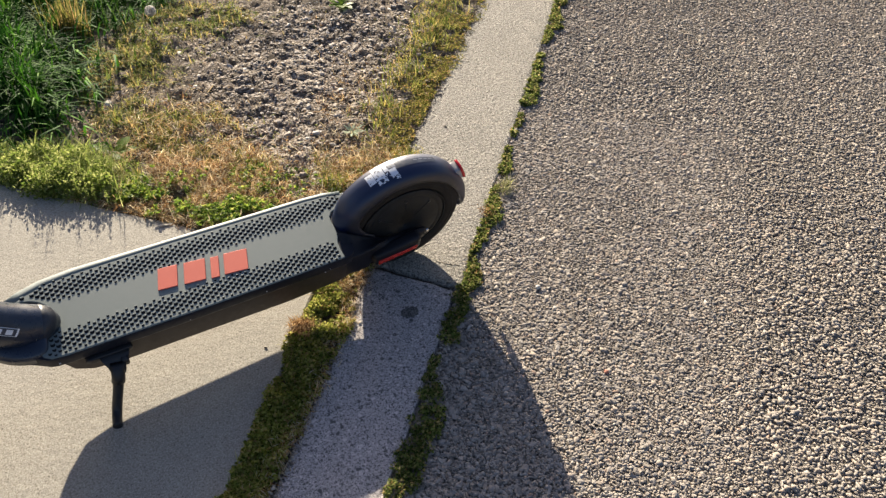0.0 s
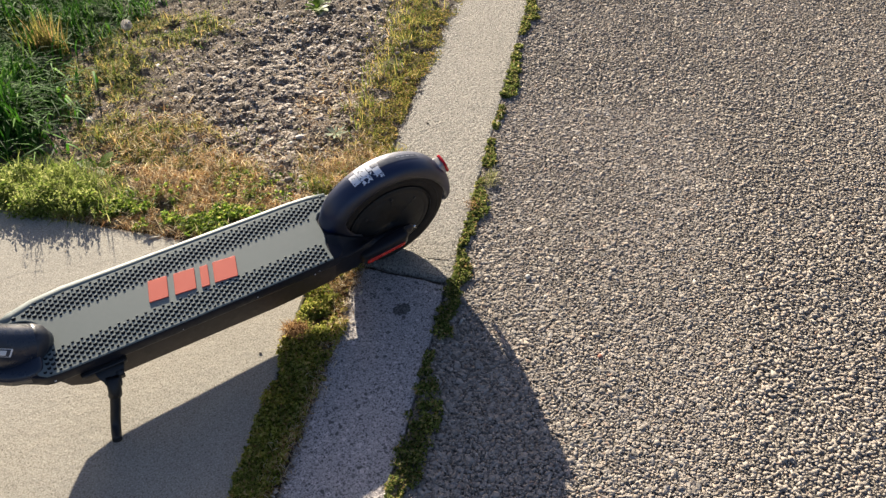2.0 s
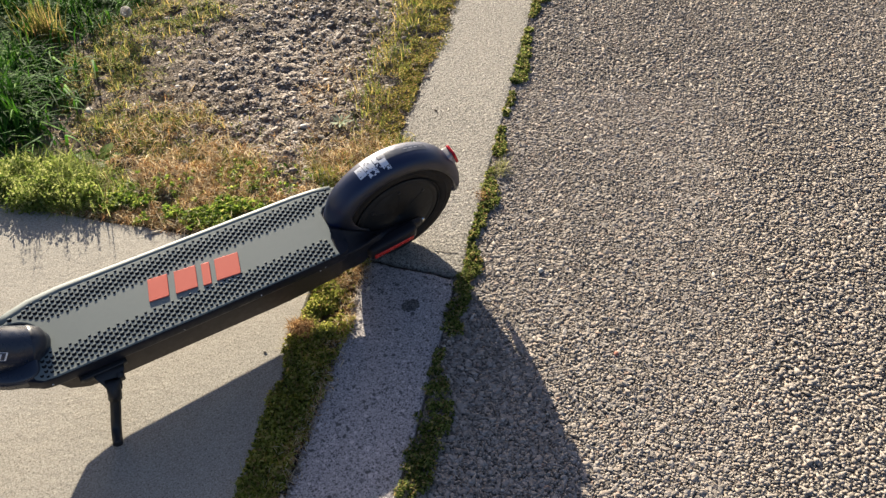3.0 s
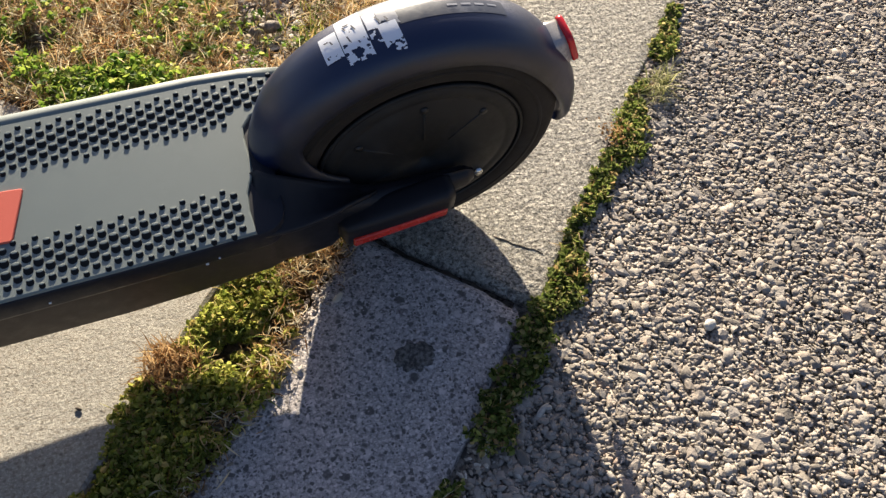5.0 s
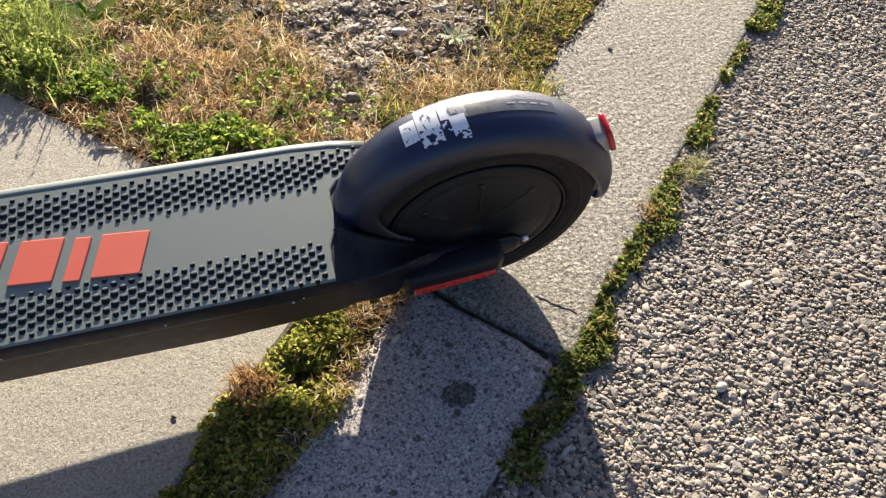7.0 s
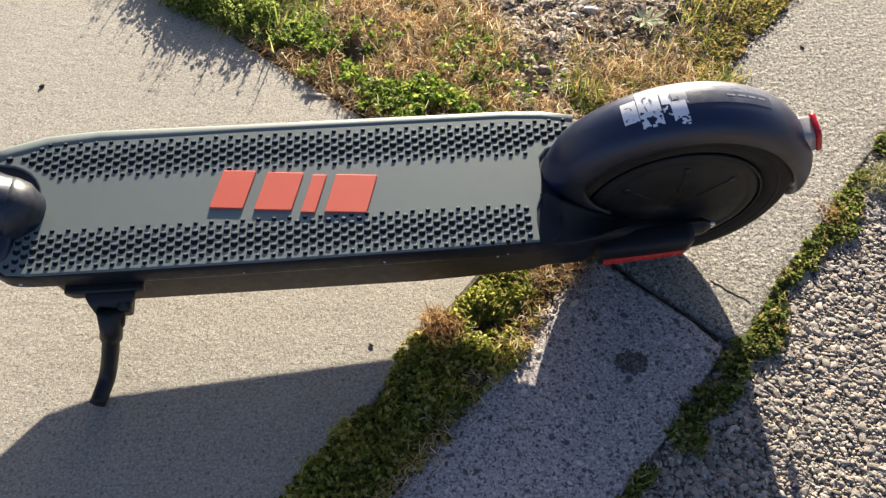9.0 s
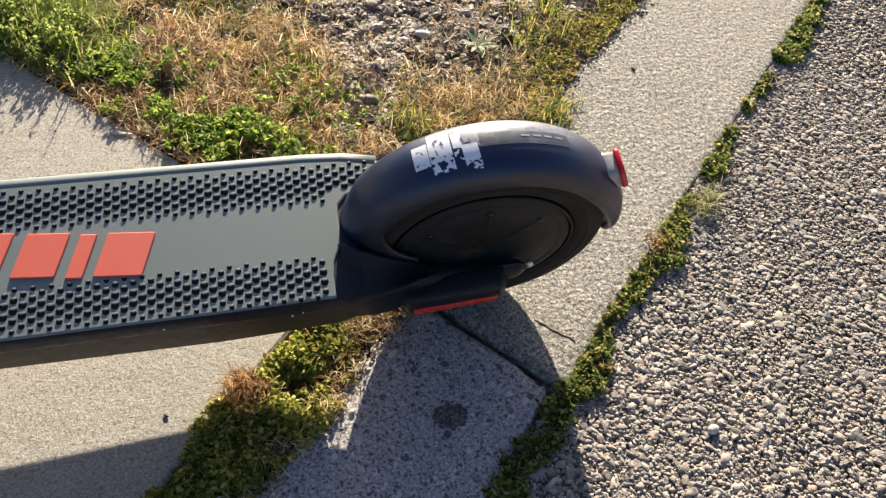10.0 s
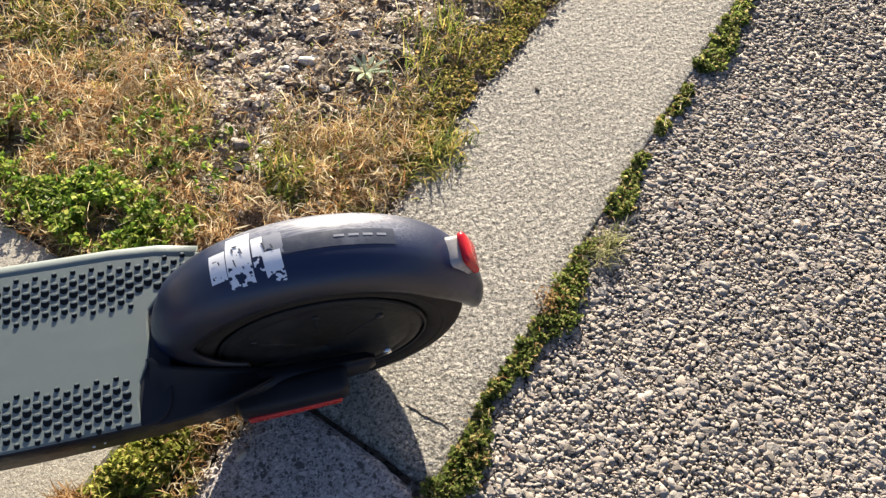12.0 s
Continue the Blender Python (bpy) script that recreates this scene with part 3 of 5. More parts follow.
def leaves(name, x, y, z, size, material, seed, tilt=0.6, slim=0.55):
    """Small pointed oval leaves, each two folded pieces."""
    rng = np.random.default_rng(seed)
    n = len(x)
    a, t, r_ = rng.uniform(0, 2 * np.pi, n), rng.normal(0, tilt, n), rng.normal(0, tilt, n)
    outline = np.array([(-0.5, 0, 0), (-0.15, -0.5, 0.10), (0.25, -0.38, 0.08), (0.5, 0, -0.05), (0.25, 0.38, 0.08), (-0.15, 0.5, 0.10)])
    v = outline[None] * np.stack([size, size * slim * rng.uniform(0.8, 1.3, n), size], -1)[:, None]
    vx, vz = v[..., 0] * np.cos(t)[:, None] - v[..., 2] * np.sin(t)[:, None], v[..., 0] * np.sin(t)[:, None] + v[..., 2] * np.cos(t)[:, None]
    vy, vz = v[..., 1] * np.cos(r_)[:, None] - vz * np.sin(r_)[:, None], v[..., 1] * np.sin(r_)[:, None] + vz * np.cos(r_)[:, None]
    c_, s_ = np.cos(a)[:, None], np.sin(a)[:, None]
    v = np.stack([vx * c_ - vy * s_ + x[:, None], vx * s_ + vy * c_ + y[:, None], vz + z[:, None]], -1)
    f = np.array([(0, 1, 2, 3), (0, 3, 4, 5)])[None] + (6 * np.arange(n))[:, None, None]
    return soup(name, v.reshape(-1, 3), f.reshape(-1, 4), material, False)


def stuff(ob, label, category):
    return tagged(ob, label, category, kind="stuff")


def clumps(name, cx, cy, cz, rad, per, leaf, mat, seed, high=0.8):
    """Tight sprigs: small leaves over low uneven domes, one dome at each place."""
    rng = np.random.default_rng(seed)
    n = len(cx)
    d = rng.normal(0, 1, (n, per, 3))
    d[..., 2] = np.abs(d[..., 2]) * 0.9
    d /= np.linalg.norm(d, axis=2, keepdims=True)
    q = rng.uniform(0.45, 1.1, (n, per, 1)) * rad[:, None, None]
    p = d * q
    x, y = (cx[:, None] + p[..., 0]).ravel(), (cy[:, None] + p[..., 1]).ravel()
    z = (cz[:, None] + p[..., 2] * high + 0.001).ravel()
    return leaves(name, x, y, z, rng.uniform(*leaf, len(x)), mat, seed + 1, 0.75, 0.6)


def build_soil_stones():
    rng = np.random.default_rng(21)
    x, y = rng.uniform(-0.35, 1.1, 6500), rng.uniform(0.15, 1.7, 6500)
    gx, gy = scatter(14000, 0.34, 0.86, 0.34, 0.56, -35, rng)
    hx, hy = scatter(3600, 0.095, 0.46, 0.07, 0.17, -8, rng)
    x, y = np.concatenate([x, gx, hx]), np.concatenate([y, gy, hy])
    ok = in_bed(x, y, 0.012)
    x, y = x[ok], y[ok]
    size = np.clip(rng.lognormal(math.log(0.0052), 0.55, len(x)), 0.0028, 0.022)
    z = soil_height(x, y) - size * 0.03
    n = 16000
    cx, cy = scatter(n, 0.26, 0.80, 0.36, 0.60, -35, rng)
    ok = in_bed(cx, cy, 0.012) & (on_gravel(cx, cy) | (rng.uniform(0, 1, n) < 0.25)) & (fbm(cx, cy, 9, 27, 3) > -0.15)
    cx, cy = cx[ok], cy[ok]
    cs = np.clip(rng.lognormal(math.log(0.0055), 0.4, len(cx)), 0.003, 0.012)
    stuff(stones("silt_crumbs", cx, cy, soil_height(cx, cy) + 0.0005, cs, SILT, 24, (0.10, 0.28), 0.25, False, True, 0.12), "flat pale crumbs of dried silt between the stones", "soil")
    stuff(stones("soil_gravel", x, y, z, size, STONE, 22, (0.26, 0.55), 0.32, lie=0.25), "loose grey-brown gravel and soil crumbs on the bed", "gravel")


def on_gravel(x, y):
    """The bare stony wedge that widens away from the slab."""
    return (np.abs(x - 0.075 - 0.16 * (y - 0.34)) < 0.042 + 0.30 * np.maximum(0, y - 0.42)) & (y > 0.30)


def build_crumbs():
    rng = np.random.default_rng(61)
    u = np.concatenate([rng.uniform(-0.6, 0.15, 1500), rng.uniform(0.1, 1.6, 1800)])
    v = kerb_left(u) + rng.normal(0.002, 0.008, len(u))
    x, y = uv_to_xy(u, v)
    size = np.clip(rng.lognormal(math.log(0.0030), 0.4, len(x)), 0.0015, 0.008)
    z = np.where(in_bed(x, y), np.maximum(soil_height(x, y), -0.004), 0.0) + size * 0.15
    su = rng.uniform(-0.75, 1.75, 3000)
    sx, sy = uv_to_xy(su, np.abs(rng.normal(0.0, 0.009, len(su))) - 0.001)
    ss = np.clip(rng.lognormal(math.log(0.0042), 0.4, len(su)), 0.002, 0.010)
    x, y, size, z = np.concatenate([x, sx]), np.concatenate([y, sy]), np.concatenate([size, ss]), np.concatenate([z, np.full(len(su), -0.0055)])
    stuff(stones("edge_crumbs", x, y, z, size, STONE, 62, (0.4, 0.8), 0.25), "sandy crumbs along the kerb edge", "gravel")


def build_grass():
    rng = np.random.default_rng(31)

    def put(name, n, ellipses, h, w, lean, mat, seed, label, bend=0.5, margin=0.0, way=None):
        xs, ys = [], []
        tot = sum(e[2] * e[3] for e in ellipses)
        for e in ellipses:
            a, b = scatter(int(n * e[2] * e[3] / tot), *e, rng)
            xs.append(a), ys.append(b)
        x, y = np.concatenate(xs), np.concatenate(ys)
        ok = in_bed(x, y, margin) & (fbm(x, y, 13, seed, 2) > -0.35) & (~on_gravel(x, y) | (rng.uniform(0, 1, len(x)) < 0.2) | (y > 1.0))
        x, y = x[ok], y[ok]
        hh = rng.uniform(*h, len(x)) * np.clip(0.45 - 2.2 * slab_depth(x, y), 0.45, 1)
        stuff(blades(name, x, y, hh, rng.uniform(*w, len(x)), lean, mat, seed, bend=bend, way=way), label, "grass")

    # the last ellipse is an unseen clump, added to cast shade on the soil
    put("lush_grass", 22000, [(-0.53, 1.19, 0.20, 0.36, 0), (-0.47, 0.98, 0.12, 0.08, 0), (-0.43, 1.53, 0.17, 0.20, 0), (-0.88, 1.62, 0.32, 0.30, 0), (0.05, 1.85, 0.22, 0.10, 0)], (0.07, 0.16), (0.004, 0.0075), 1.4, LUSH, 32, "tall lush green grass bending over the bed", 0.75)
    # thickened with dark blades so the soil at the back lies in shade
    put("olive_grass", 7000, [(-0.15, 1.47, 0.20, 0.16, 0), (-0.10, 1.66, 0.32, 0.10, 0)], (0.04, 0.10), (0.002, 0.004), 1.3, LUSH, 56, "dark green grass behind the stony soil, thickened to shade it", 0.6)
    put("pale_tuft", 9000, [(-0.405, 0.60, 0.11, 0.08, -45), (-0.505, 0.685, 0.09, 0.06, -45)], (0.055, 0.125), (0.0013, 0.0028), 1.25, PALE, 33, "pale yellow-green grass tuft on the slab edge", 0.7)
    xs, ys = [], []
    for n, e in ((12500, (-0.13, 0.48, 0.26, 0.15, -25)), (5000, (0.20, 0.31, 0.18, 0.10, 20)), (5600, (-0.02, 0.36, 0.18, 0.12, -35)), (1800, (0.06, 0.20, 0.11, 0.08, 0)), (2500, (-0.1, 0.72, 0.26, 0.16, -20)), (1400, (0.25, 0.62, 0.3, 0.25, 40)), (1500, (-0.22, 0.40, 0.10, 0.06, -40))):
        a, b = scatter(n, *e, rng)
        xs.append(a), ys.append(b)
    x, y = np.concatenate(xs), np.concatenate(ys)
    ok = in_bed(x, y, -0.004) & (fbm(x, y, 40, 17, 2) > -0.35) & (fbm(x, y, 12, 18, 2) > -0.55) & (~on_gravel(x, y) | (rng.uniform(0, 1, len(x)) < 0.10))
    x, y = x[ok], y[ok]
    stuff(fibres("straw_mat", x, y, rng.uniform(0.006, 0.026, len(x)), rng.uniform(0.0005, 0.0014, len(x)), STRAW, 53, np.maximum(soil_height(x, y), -0.003) + rng.uniform(0, 0.009, len(x)), 0.24), "dry curled straw lying matted on the bed", "straw")
    d, w = rng.uniform(0.06, 0.75, 1500), np.abs(rng.normal(0.004, 0.014, 1500))
    x, y = CORNER[0] + EDGE_B[0] * d + 0.702 * w, CORNER[1] + EDGE_B[1] * d + 0.712 * w
    stuff(fibres("edge_straw", x, y, rng.uniform(0.006, 0.024, len(x)), rng.uniform(0.0006, 0.0016, len(x)), STRAW, 55, np.where(in_bed(x, y), np.maximum(soil_height(x, y), -0.003), 0.001) + rng.uniform(0, 0.004, len(x)), 0.15), "dry straw caught along the slab edge", "straw")
    put("straw_grass", 2600, [(-0.13, 0.48, 0.22, 0.13, -25), (0.20, 0.31, 0.16, 0.09, 20), (-0.02, 0.36, 0.16, 0.10, -35), (0.06, 0.20, 0.10, 0.07, 0)], (0.008, 0.026), (0.0006, 0.0014), 1.85, STRAW, 34, "short dry straw-coloured grass stubble", 0.12)
    put("straw_green", 15000, [(-0.13, 0.48, 0.26, 0.16, -25), (0.10, 0.30, 0.2, 0.1, 10), (-0.22, 0.50, 0.10, 0.10, 0)], (0.01, 0.035), (0.0011, 0.0024), 1.5, MIXED, 50, "green and yellow grass through the straw", 0.3)
    put("mixed_grass", 9000, [(-0.16, 1.10, 0.17, 0.20, 0), (-0.12, 0.70, 0.22, 0.10, -20), (0.05, 1.28, 0.25, 0.12, -20), (-0.25, 0.88, 0.12, 0.14, 0)], (0.012, 0.040), (0.0015, 0.0032), 1.6, MIXED, 35, "short yellow and green grass on dry soil", 0.5)
    put("yellow_tuft", 260, [(-0.265, 1.31, 0.055, 0.05, 0)], (0.05, 0.14), (0.002, 0.0038), 0.32, OLIVE, 36, "upright yellowing grass tuft", 0.5)
    put("kerb_side_grass", 2300, [(0.30, 0.36, 0.10, 0.05, 47), (0.45, 0.60, 0.22, 0.08, 47), (0.75, 0.93, 0.30, 0.09, 47)], (0.02, 0.05), (0.0012, 0.0025), 1.0, MIXED, 37, "thin dry grass beside the kerb", 0.5)
    a, b = scatter(70, -0.415, 0.605, 0.115, 0.065, -45, rng, False)
    c, d = scatter(30, -0.51, 0.69, 0.08, 0.05, -45, rng, False)
    a, b = np.concatenate([a, c]), np.concatenate([b, d])
    ok = in_bed(a, b, 0.004)
    a, b = a[ok], b[ok]
    stuff(clumps("tuft_leaves", a, b, soil_height(a, b), rng.uniform(0.022, 0.042, len(a)), 260, (0.004, 0.010), PALE, 59, 1.5), "fine leafy clumps in the pale grass tuft", "grass")
    # tall seed stems over the slab edge
    stems = np.array([(-0.454, 0.558, 0.109), (-0.398, 0.504, 0.070), (-0.320, 0.427, 0.054), (-0.369, 0.475, 0.045), (-0.394, 0.499, 0.046), (-0.449, 0.553, 0.053), (-0.453, 0.558, 0.069), (-0.425, 0.532, 0.060), (-0.380, 0.486, 0.058), (-0.345, 0.452, 0.040), (-0.470, 0.575, 0.080)])
    q = rng.uniform(0, 1, 34)
    stems = np.concatenate([stems, np.stack([-0.335 - 0.27 * q + rng.normal(0, 0.006, 34), 0.444 + 0.265 * q + rng.normal(0, 0.006, 34), rng.uniform(0.035, 0.085, 34)], -1)])
    stuff(blades("seed_stems", stems[:, 0], stems[:, 1], stems[:, 2], np.full(len(stems), 0.0021), 0.10, PALE, 38, bend=0.6), "thin grass seed stems at the slab edge", "grass")
    pick = rng.integers(0, len(stems), 900)
    up = rng.uniform(0.4, 1.0, 900)
    stuff(leaves("seed_heads", stems[pick, 0] + rng.normal(0, 0.0018, 900), stems[pick, 1] + rng.normal(0, 0.0018, 900), np.maximum(soil_height(stems[pick, 0], stems[pick, 1]), -0.004) + stems[pick, 2] * up, rng.uniform(0.002, 0.0046, 900), PALE, 58, 0.9, 0.5), "small seed heads along the grass stems", "grass")

    # clover
    xs, ys = [], []
    for n, e in ((1500, (-0.115, 0.305, 0.108, 0.048, -38)), (260, (-0.245, 0.410, 0.035, 0.045, -40)), (200, (0.0, 0.36, 0.10, 0.06, -20)), (420, (-0.285, 0.455, 0.035, 0.060, 40)), (110, (-0.03, 0.43, 0.06, 0.045, 0)), (130, (-0.02, 0.25, 0.09, 0.05, -40)), (150, (-0.2, 0.47, 0.12, 0.08, -30))):
        a, b = scatter(n, *e, rng)
        xs.append(a), ys.append(b)
    x, y = np.concatenate(xs), np.concatenate(ys)
    ok = in_bed(x, y, -0.006) & (fbm(x, y, 40, 19, 2) > -0.20)
    x, y = x[ok], y[ok]
    z = np.maximum(soil_height(x, y), -0.004) + rng.uniform(0.006, 0.020, len(x))
    size = rng.uniform(0.0038, 0.0088, len(x))
    ang = rng.uniform(0, 6.28, len(x))
    lx = np.concatenate([x + 0.5 * size * np.cos(ang + q) for q in (0, 2.09, 4.19)])
    ly = np.concatenate([y + 0.5 * size * np.sin(ang + q) for q in (0, 2.09, 4.19)])
    stuff(leaves("clover", lx, ly, np.tile(z, 3), np.tile(size, 3), CLOVER, 39, 0.6, 0.85), "green clover patch at the slab edge", "clover")
    stuff(blades("clover_grass", x, y, rng.uniform(0.012, 0.032, len(x)), rng.uniform(0.0012, 0.0025, len(x)), 1.0, CLOVER, 40, z=np.maximum(soil_height(x, y), -0.004)), "fresh green grass among the clover", "grass")


def build_litter():
    rng = np.random.default_rng(51)
    x, y = rng.uniform(-0.35, 1.0, 1300), rng.uniform(0.1, 1.5, 1300)
    a, b = scatter(2200, 0.04, 0.42, 0.32, 0.18, -25, rng)
    x, y = np.concatenate([x, a]), np.concatenate([y, b])
    ok = in_bed(x, y, 0.005)
    x, y = x[ok], y[ok]
    z = soil_height(x, y) + rng.uniform(0.002, 0.012, len(x))
    stuff(leaves("leaf_litter", x, y, z, rng.uniform(0.003, 0.011, len(x)), DRY, 52, 0.7, 0.4), "dry brown leaf scraps and chaff on the soil", "litter")


def build_mat_weeds():
    rng = np.random.default_rng(41)
    # strip between slab and kerb
    n = 1500
    d = -0.03 + 0.67 * rng.uniform(0, 1, n)
    px, py = CORNER[0] + EDGE_R[0] * d, CORNER[1] + EDGE_R[1] * d
    u, v = xy_to_uv(px, py)
    wide = kerb_left(u) - v
    f = rng.uniform(0.0, 1.0, n)
    out = np.clip((d - 0.28) / 0.25, 0, 1)
    lo, hi = 0.012 * fbm(px, py, 13, 5, 3) + 0.001 - 0.020 * out, 0.013 * fbm(px, py, 16, 23, 3) + 0.003 - 0.008 * out
    a = lo + f * (wide + hi - lo)
    x, y = px + ACROSS[0] * a, py + ACROSS[1] * a
    grow = np.clip(fbm(x, y, 30, 8, 2), -1, 1)
    rad = (0.0100 + 0.0075 * grow) * np.clip(1.25 - 1.1 * np.abs(f - 0.45), 0.55, 1.1)
    base = np.where(in_bed(x, y), np.maximum(soil_height(x, y), -0.003), 0.0)
    pale = ((x - 0.050) ** 2 + (y - 0.005) ** 2 < 0.050**2) & (rng.uniform(0, 1, n) < 0.75)
    dry = ((x + 0.100) ** 2 + (y + 0.090) ** 2 < 0.022**2)
    thin = (f > 0.72) & (rng.uniform(0, 1, n) < 0.45)
    g = ~dry & ~pale & ~thin
    rad = np.maximum(rad, 0.004)
    stuff(clumps("strip_weed", x[g], y[g], base[g], rad[g], 26, (0.0032, 0.0080), MAT_WEED, 42, 1.15), "low green mat-forming weed in the strip beside the kerb", "weed")
    e = np.repeat(np.flatnonzero(pale | thin), 8)
    ex, ey = x[e] + rng.normal(0, 0.009, len(e)), y[e] + rng.normal(0, 0.009, len(e))
    ez = np.where(in_bed(ex, ey), np.maximum(soil_height(ex, ey), -0.003), 0.001)
    stuff(fibres("strip_straw", ex, ey, rng.uniform(0.005, 0.018, len(e)), rng.uniform(0.0005, 0.0013, len(e)), STRAW, 54, ez + rng.uniform(0, 0.008, len(e)), 0.25), "pale dry straw in the weed strip", "straw")
    e = np.repeat(np.flatnonzero(dry), 22)
    ex, ey = x[e] + rng.normal(0, 0.006, len(e)), y[e] + rng.normal(0, 0.006, len(e))
    stuff(blades("strip_dry_stems", ex, ey, rng.uniform(0.008, 0.024, len(e)), rng.uniform(0.0008, 0.0018, len(e)), 1.3, RUSSET, 43, z=base[e] + rng.uniform(0, 0.006, len(e))), "dry brown stems in the weed strip", "grass")
    e = rng.choice(np.flatnonzero(g), 420)
    stuff(blades("strip_grass", x[e], y[e], rng.uniform(0.014, 0.034, len(e)), rng.uniform(0.0008, 0.0017, len(e)), 1.1, MIXED, 44, z=base[e]), "thin grass through the weed strip", "grass")

    # seam between kerb and asphalt
    n = 1600
    u = rng.uniform(-0.75, 1.75, n)
    patch = fbm(u, u * 0, 9, 13, 3)
    fine = fbm(u, u * 0, 30, 14, 2)
    wide = np.clip(0.019 + 0.013 * patch + 0.009 * fine + 0.006 * (u < 0.02), 0.004, 0.045)
    v = -0.002 + rng.uniform(0, 1, n) ** 0.8 * wide * 1.25 - 0.006 * (u < -0.02)
    ok = ((patch + 0.6 * fine > -0.62) | (u < 0.35)) & (rng.uniform(0, 1, n) > 0.92 * np.exp(-(((u + 0.175) / 0.030) ** 2)))
    u, v, wide, patch = u[ok], v[ok], wide[ok], patch[ok]
    x, y = uv_to_xy(u, v)
    rad = np.clip(wide * 0.36, 0.0035, 0.0095) * rng.uniform(0.7, 1.2, len(x))
    z = np.where(v < 0.0, 0.0, -0.005)
    stuff(clumps("seam_weed", x, y, z, rad, 22, (0.0030, 0.0076), SEAM_WEED, 45, 1.0), "low green weed along the kerb and asphalt seam", "weed")
    e = rng.choice(len(x), 900)
    keep = rng.uniform(0, 1, len(e)) < np.clip(0.35 + np.exp(-(((x[e] - 0.40) ** 2 + (y[e] - 0.035) ** 2) / 0.03**2)), 0, 1)
    e = e[keep]
    stuff(blades("seam_grass", x[e], y[e], rng.uniform(0.008, 0.024, len(e)), rng.uniform(0.0007, 0.0014, len(e)), 1.3, STRAW, 46, z=z[e]), "dry grass bits along the asphalt seam", "grass")
    e = np.repeat(rng.choice(len(x), 60), 12)
    far = np.hypot(x[e] - 0.408, y[e] - 0.062) < 0.022
    ex, ey = np.concatenate([x[e][far], rng.normal(0.408, 0.008, 90)]), np.concatenate([y[e][far], rng.normal(0.062, 0.009, 90)])
    stuff(leaves("russet_seam_leaf", ex, ey, rng.uniform(0.001, 0.012, len(ex)), rng.uniform(0.003, 0.006, len(ex)), RUSSET, 57, 0.8, 0.5), "reddish brown dying weed in the seam", "weed")
    x, y = scatter(150, 0.502, 0.126, 0.030, 0.014, 47, rng)
    stuff(blades("seam_tuft", x, y, rng.uniform(0.015, 0.036, len(x)), rng.uniform(0.0008, 0.0016, len(x)), 1.5, TUFT, 47, z=np.full(len(x), -0.002)), "pale dry grass tuft in the asphalt seam", "grass")

    # band on the bed side of the kerb
    u = rng.uniform(0.22, 1.9, 22000)
    off = np.abs(rng.normal(0, 0.5, len(u))) * (0.05 + 0.11 * np.clip((u - 0.3) / 0.6, 0, 1))
    v = kerb_left(u) + 0.004 + 0.032 * np.clip((u - 0.75) / 0.15, 0, 1) * rng.uniform(0, 1, len(u)) - off
    x, y = uv_to_xy(u, v)
    thin = fbm(x, y, 18, 15, 3)
    ok = thin > -0.25
    x, y, off = x[ok], y[ok], off[ok]
    z = np.maximum(soil_height(x, y), -0.004) + rng.uniform(0, 1, len(x)) * (0.005 + 0.010 * np.clip(fbm(x, y, 25, 16, 2), 0, 1))
    stuff(leaves("kerb_weed", x, y, z + 0.002, rng.uniform(0.003, 0.007, len(x)), OLIVE, 48, 0.8, 0.55), "olive and reddish low weed along the kerb", "weed")
    x, y = scatter(330, 0.335, 0.315, 0.05, 0.03, 47, rng)
    stuff(blades("kerb_tuft", x, y, rng.uniform(0.015, 0.035, len(x)), rng.uniform(0.0012, 0.0024, len(x)), 1.3, MIXED, 49, z=np.full(len(x), 0.0)), "pale grass tuft over the kerb edge", "grass")


build_chips()
build_soil_stones()
build_crumbs()
build_grass()
build_litter()
build_mat_weeds()


# ---- the scooter ----
SCOOTER = pose(0, 0.0326, 0, 12, 0, 1.3)
scooter = new("electric_scooter")
scooter.matrix_basis = SCOOTER
tagged(scooter, "parked navy and grey electric kick scooter leaning on its stand", "scooter")
AXLE = Vector((0.153, 0, 0.131))


def fender_at(phi, th, off=0.0):
    """A place on the rear fender: phi round the wheel from the back, th across it, in degrees."""
    tail = max(0.0, min(1.0, (42 - phi) / 50))
    front = max(0.0, min(1.0, (phi - 150) / 26))
    edge = 0.1225 + 0.027 * tail**2.4 - 0.054 * front**1.3
    top = 0.147 + 0.009 * tail
    w = 0.0337 - 0.018 * tail**1.2 + 0.0035 * max(0.0, min(1.0, (phi - 140) / 30))
    if phi < 3:
        w *= max(0.12, 1 - ((3 - phi) / 15.5) ** 2) ** 0.5
    s, c = math.sin(radians(th)), math.cos(radians(th))
    y = (w + off) * math.copysign(abs(s) ** 0.9, s)
    r = edge + (top - edge + off) * abs(c) ** 0.8
    a = radians(phi)
    return Vector((AXLE.x + r * math.cos(a), y, AXLE.z + r * math.sin(a)))


